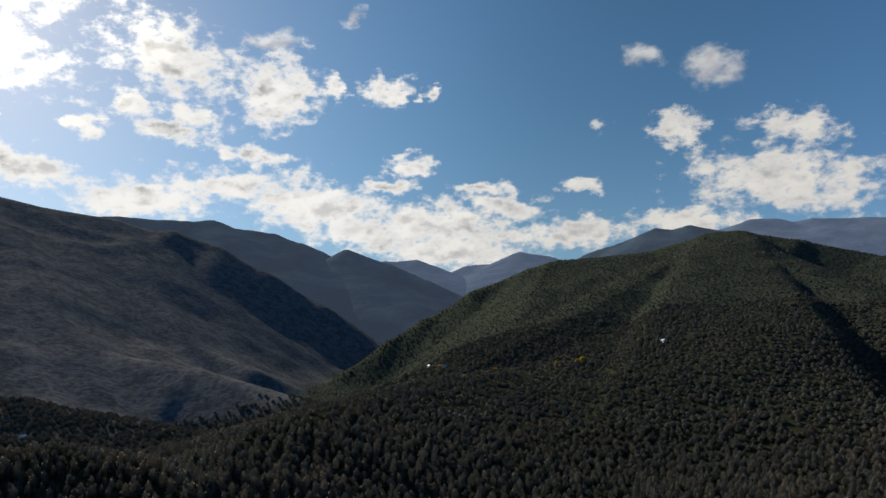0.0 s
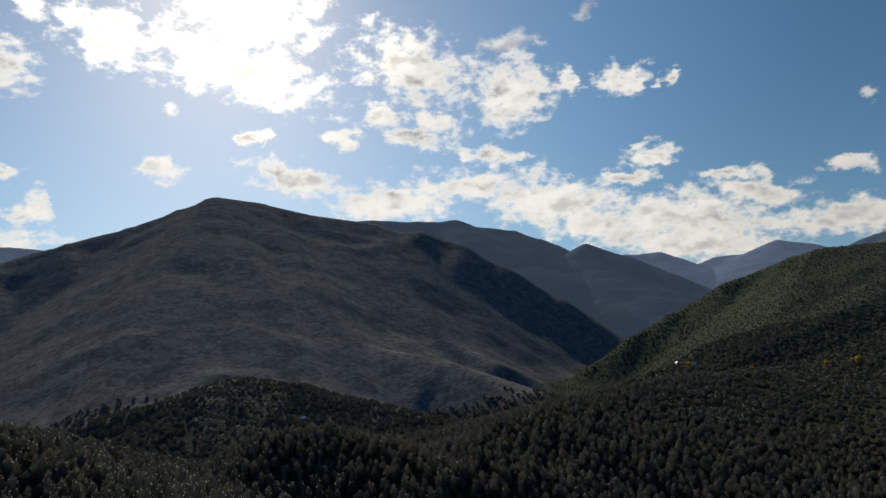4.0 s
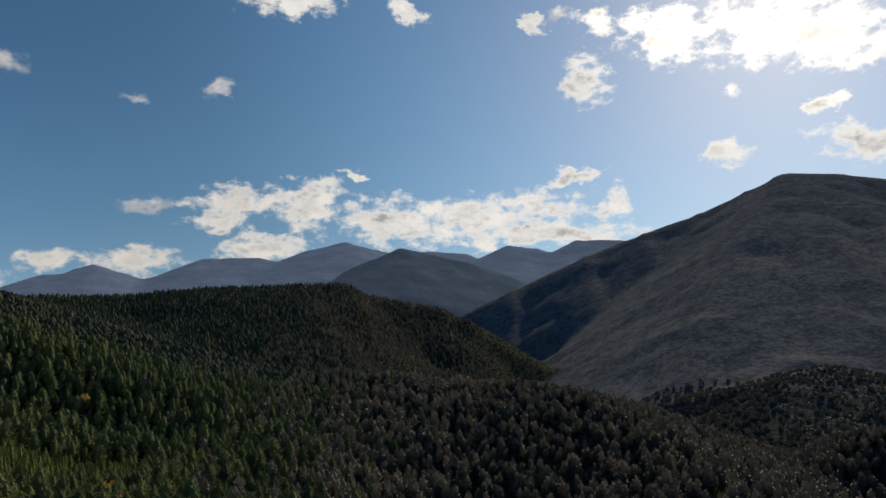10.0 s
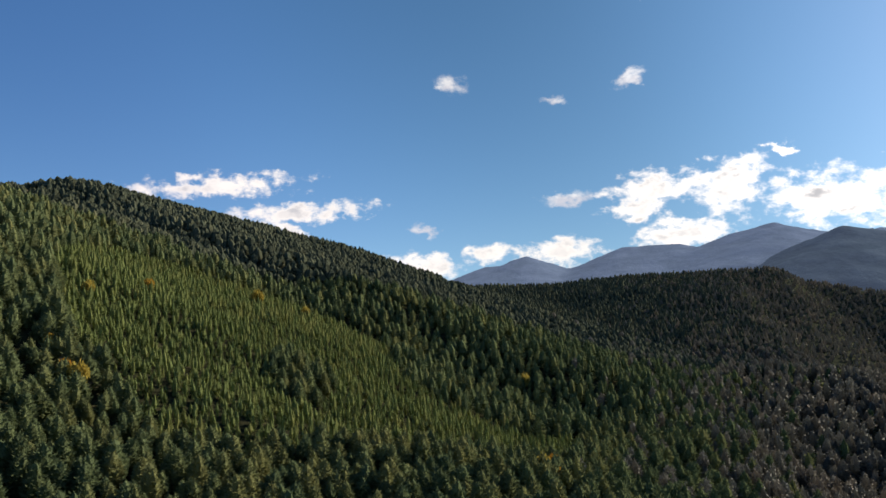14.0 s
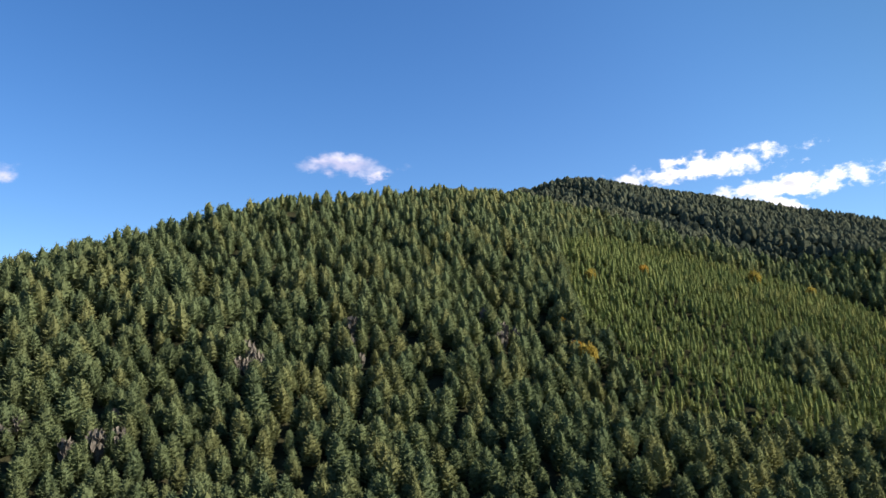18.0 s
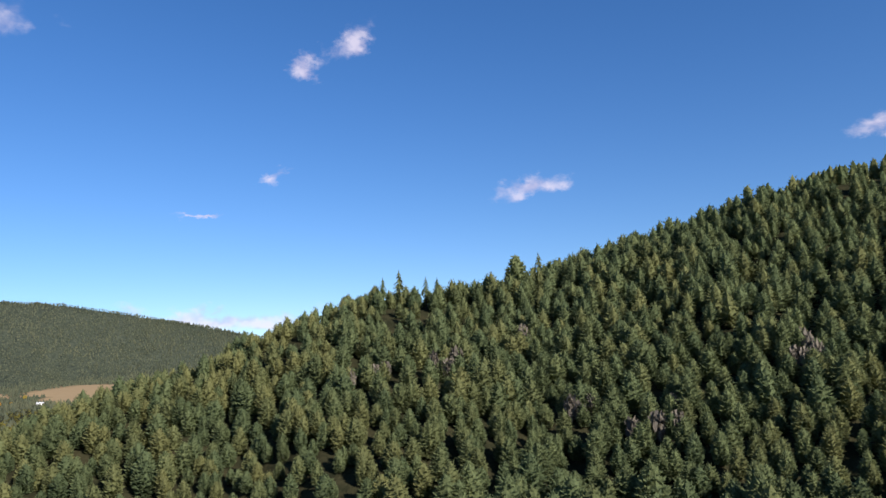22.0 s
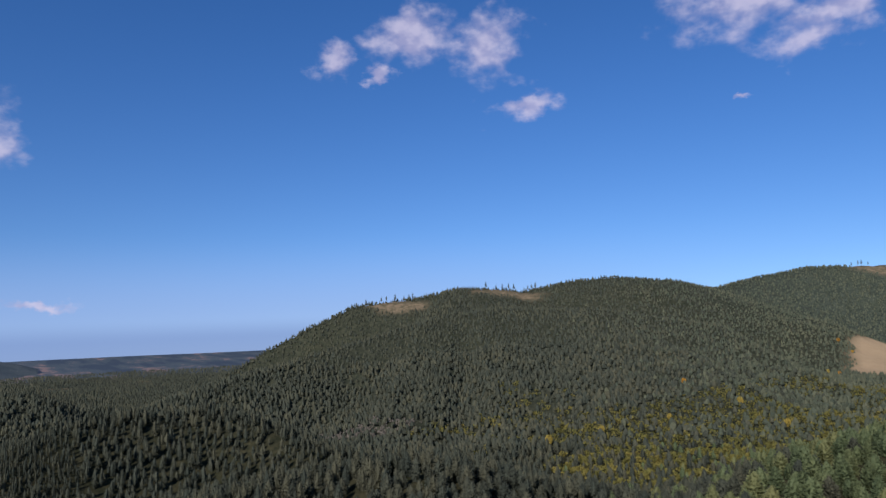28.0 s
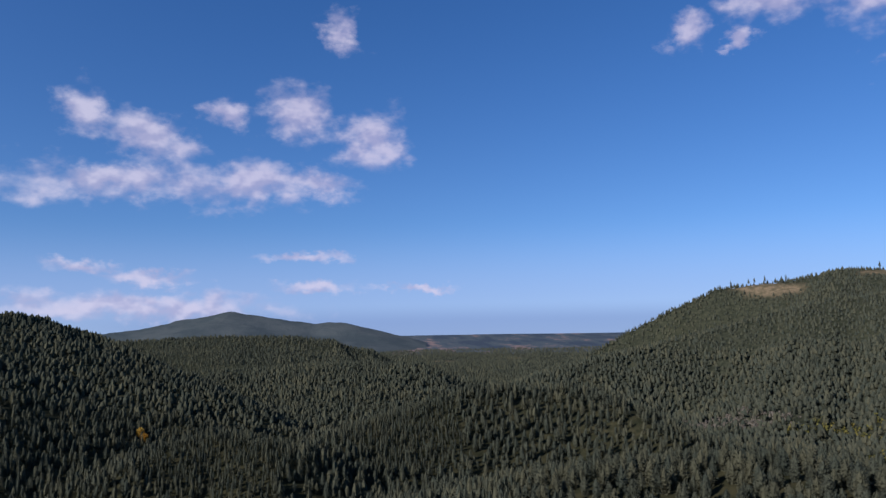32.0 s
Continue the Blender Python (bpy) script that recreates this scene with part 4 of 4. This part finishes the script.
def fir_tree(seed, h, slim=1.0, label="full dark green fir standing on the steep wooded slope"):
    rng = np.random.RandomState(seed)
    tree = thing("fir_tree", label, "tree", "firs on the near slope")
    part("trunk", stem([(0, 0, 0, 0.34), (0.1, 0, h * 0.35, 0.26), (0, 0.1, h * 0.7, 0.13), (0, 0, h * 0.97, 0.03)]), BARK, tree)
    crown = conifer_tufts(260, seed, 0.56)
    part("crown", sized(crown, (h * rng.uniform(0.24, 0.3) + 1.0) * slim, h * 0.94, h * 0.06), NEEDLES, tree, tint=rng.uniform(0.1, 0.95))
    return tree


def old_fir(seed, h):
    """An old tree with an open crown of separate boughs, which stands above the rest."""
    rng = np.random.RandomState(seed)
    tree = thing("old_fir_tree", "tall old fir with an open ragged crown on the ridge", "tree", "old firs on the ridge")
    part("trunk", stem([(0, 0, 0, 0.4), (0.15, 0, h * 0.4, 0.3), (0, 0.1, h * 0.8, 0.14), (0, 0, h, 0.03)]), BARK, tree)
    v, f = conifer_whorls(9, 5, wide=0.3, droop=0.22, seed=seed)
    v, f = v[:-15], f[:-21]
    part("crown", sized((v, f), h * 0.21, h * 0.66, h * 0.34), NEEDLES, tree, tint=rng.uniform(0, 0.4))
    return tree


def maple_tree(seed, h, mat, label, group="autumn trees"):
    rng = np.random.RandomState(seed)
    tree = thing("maple_tree", label, "tree", group)
    trunk = part("trunk", stem([(0, 0, 0, 0.32), (0.1, 0, h * 0.25, 0.24), (0.2, 0.1, h * 0.6, 0.1)]), BARK, tree)
    for k in range(4):
        a = 1.57 * k + rng.uniform(-0.4, 0.4)
        c, s = math.cos(a) * h, math.sin(a) * h
        part("limb", stem([(0.1, 0, h * 0.24, 0.14), (c * 0.12, s * 0.12, h * 0.45, 0.1), (c * 0.24, s * 0.24, h * 0.68, 0.03)], 5), BARK, trunk)
    v, f = broad_crown(420, seed)
    v = v * np.array([h * 0.38, h * 0.38, h])
    # small leaf clumps: each shrinks round its own middle
    q = v.reshape(-1, 4, 3)
    q = q.mean(1, keepdims=True) + (q - q.mean(1, keepdims=True)) * 0.55
    part("crown", (q.reshape(-1, 3), f), mat, tree, tint=rng.uniform(0.2, 0.9))
    return tree


def seed_tree(seed, h):
    """A pine left standing on a cut slope: a long bare stem with a tuft on top."""
    tree = thing("seed_tree", "lone tall pine standing on a bare cut crest", "tree", "seed trees on the cut crests")
    part("trunk", stem([(0, 0, 0, 0.55), (0.2, 0, h * 0.5, 0.45), (0, 0.2, h * 0.95, 0.2)]), BARK, tree)
    v, f = conifer_whorls(6, 4, wide=0.4, droop=0.3, seed=seed)
    part("crown", sized((v[:-15], f[:-21]), h * 0.2, h * 0.66, h * 0.36), NEEDLES_FAR, tree, tint=0.1)
    return tree


def build_single_trees():
    rng = np.random.RandomState(41)
    models = [fir_tree(100 + k, 15.5 + 0.75 * k) for k in range(10)]
    x, y = scatter(8.6, 250, 400, 77)
    keep = named_stretch(x, y)
    spots = list(zip(headings(x[keep], y[keep]), np.hypot(x[keep], y[keep])))[:300]
    for k, (az, r) in enumerate(spots):
        m = stand(az, r, rng.uniform(0, 360), rng.uniform(0.8, 1.15) * np.interp(az, (160, 206), (1.0, 0.68)))
        if k < len(models):
            models[k].matrix_basis = m
        else:
            copy_thing(models[rng.randint(len(models))], m)
    big = fir_tree(131, 31, 1.05, "broad tall fir that rises above the ridge line")
    big.matrix_basis = stand(168.0, 528, 40)
    old = [old_fir(150, 24), old_fir(151, 22), old_fir(152, 25)]
    for k, (az, r) in enumerate(((175.2, 512), (174.3, 514), (177.3, 508), (172.9, 517), (178.6, 507), (166.2, 532), (163.5, 545))):
        m = stand(az, r, 50 * k, 0.9 + 0.08 * (k % 3))
        if k < 3:
            old[k].matrix_basis = m
        else:
            copy_thing(old[k % 3], m)
    gold = "golden orange autumn maple among dark green firs"
    yellow = "pale yellow autumn alder at the forest edge"
    maples = [maple_tree(201, 13, AUTUMN, gold), maple_tree(202, 11, AUTUMN, gold), maple_tree(203, 12, GOLD, yellow)]
    places = ((86.4, 492, 0), (85.9, 448, 1), (87.2, 470, 2), (123.1, 492, 1), (122.2, 466, 0), (121.4, 455, 2), (120.9, 592, 2), (116.9, 648, 1), (109.1, 780, 2), (105.5, 805, 2), (88.5, 750, 2), (221.8, 1350, 0), (289.9, 880, 0), (290.2, 890, 1),
              (211.4, 2240, 0), (210.6, 2180, 1), (207.2, 2080, 0), (206.6, 2150, 0), (212.2, 1900, 2), (211.5, 1860, 0), (205.3, 1990, 0), (204.6, 1985, 1), (203.8, 2140, 2), (3.2, 1470, 0), (2.6, 1480, 2), (-10.3, 1300, 0), (-10.7, 1305, 2), (-8.7, 1285, 1), (-3.9, 1265, 0), (0.4, 1350, 1), (223, 1150, 2), (228, 1050, 2), (218, 1250, 2), (232, 980, 2), (215, 1100, 2))
    for k, (az, r, which) in enumerate(places):
        m = stand(az, r, 77 * k, (1.0 + 0.15 * (k % 3)) * (0.95 if r < 1000 else 0.75))
        first = [p[2] for p in places].index(which) == k
        if first:
            maples[which].matrix_basis = m
        else:
            copy_thing(maples[which], m)
    pines = [seed_tree(300, 30), seed_tree(301, 25)]
    crests = ((245.9, 2195), (244.7, 2215), (244.3, 2218), (243.6, 2225), (242.9, 2232), (242.5, 2236), (242.2, 2240), (236.4, 2290), (235.6, 2290), (235.1, 2295), (234.6, 2297), (234.2, 2298), (233.4, 2300), (233.1, 2302), (232.8, 2305), (232.5, 2308), (210.6, 3195), (210.2, 3195), (209.8, 3197), (209.6, 3197), (209.2, 3198), (207.6, 3200))
    for k, (az, r) in enumerate(crests):
        m = stand(az, r, 61 * k, 0.75 + 0.13 * (k % 4))
        if k < 2:
            pines[k].matrix_basis = m
        else:
            copy_thing(pines[k % 2], m)


build_single_trees()


def build_shrubs():
    """Leafless brush in the gaps of the near forest and leaf litter brown thickets."""
    rng = np.random.RandomState(61)
    az, r = [], []
    for a, d, n_ in ((147.2, 402, 6), (167.6, 437, 4), (164.2, 352, 4), (158.5, 347, 4), (173.3, 407, 4), (140, 420, 5), (128, 470, 6), (180, 380, 3), (121.8, 470, 4)):
        az += list(a + rng.normal(0, 0.9, n_))
        r += list(d + rng.normal(0, 9, n_))
    az, r = np.radians(np.array(az)), np.array(r)
    x, y = -np.sin(az) * r, np.cos(az) * r
    h = rng.uniform(9, 14, len(x))
    plant("bare_brush", [broad_crown(150, seed=k) for k in range(3)], x, y, h, h * 0.32, BARE, "bare grey-brown brush between the firs", 62, "brush")


build_shrubs()

# ---------------------------------------------------------------- houses
PAINT = plain_material("white_house_paint", (0.62, 0.61, 0.58), (0.8, 0.79, 0.76), 1.5, 0.6, 0.05)
TIN = plain_material("pale_metal_roof", (0.4, 0.41, 0.43), (0.58, 0.59, 0.6), 1.0, 0.45, 0.05)
DARKWOOD = plain_material("dark_door_wood", (0.06, 0.05, 0.04), (0.12, 0.09, 0.07), 2.0)
PANE = plain_material("dark_window_glass", (0.02, 0.025, 0.03), (0.03, 0.04, 0.05), 1.0, 0.1, 0.0)


def box(x0, y0, z0, x1, y1, z1):
    v = [(x, y, z) for z in (z0, z1) for y in (y0, y1) for x in (x0, x1)]
    q = [(0, 2, 3, 1), (4, 5, 7, 6), (0, 1, 5, 4), (2, 6, 7, 3), (0, 4, 6, 2), (1, 3, 7, 5)]
    return np.array(v, float), np.array([t for a, b, c, d in q for t in ((a, b, c), (a, c, d))])


def gable(length, width, eaves, ridge):
    """Walls of a gabled house up to the roof."""
    v, f = box(-length / 2, -width / 2, -1.5, length / 2, width / 2, eaves)
    i = len(v)
    v = np.vstack([v, [(-length / 2, 0, ridge), (length / 2, 0, ridge)]])
    f = np.vstack([f, [(6, i, 4), (7, 5, i + 1), (4, i, i + 1), (4, i + 1, 5), (6, 7, i + 1), (6, i + 1, i)]])
    return v, f


def roof_slab(length, width, eaves, ridge, side):
    over, thick = 0.6, 0.22
    y = side * (width / 2 + over)
    drop = (ridge - eaves) * over / (width / 2)
    v = [(-length / 2 - over, y, eaves - drop), (length / 2 + over, y, eaves - drop), (length / 2 + over, 0, ridge), (-length / 2 - over, 0, ridge)]
    v = np.array(v + [(p[0], p[1], p[2] + thick) for p in v], float)
    q = [(0, 1, 2, 3), (4, 7, 6, 5), (0, 4, 5, 1), (1, 5, 6, 2), (2, 6, 7, 3), (3, 7, 4, 0)]
    return v, np.array([t for a, b, c, d in q for t in ((a, b, c), (a, c, d))])


def house(length, width, label):
    ob = thing("farmhouse", label, "house", "houses in the valley")
    eaves, ridge = 3.4, 3.4 + width * 0.36
    walls = part("wall", gable(length, width, eaves, ridge), PAINT, ob)
    for side in (-1, 1):
        part("roof", roof_slab(length, width, eaves, ridge + 0.05, side), TIN, ob)
    part("chimney", box(length * 0.2, -0.5, ridge - 0.6, length * 0.2 + 0.8, 0.4, ridge + 1.2), DARKWOOD, ob)
    for side in (-1, 1):
        y = side * width / 2
        part("door", box(-0.6, y - 0.05, 0, 0.5, y + 0.05, 2.1), DARKWOOD, walls)
        for px in (-length * 0.32, length * 0.3):
            part("window", box(px - 0.7, y - 0.05, 1.0, px + 0.7, y + 0.05, 2.2), PANE, walls)
    return ob


def build_houses():
    white = house(14, 9, "white farmhouse with a pale metal roof beside the meadow")
    white.matrix_basis = stand(202.9, 1850, 30, 1.0, 0.0)
    for az, r, turn in ((206.0, 2330, 70), (0.1, 1362, 20), (-16.8, 1320, 100), (48.9, 1500, 30), (30.0, 1180, 80), (1.2, 1400, 110)):
        copy_thing(white, stand(az, r, turn, 0.75, 0.0))


build_houses()
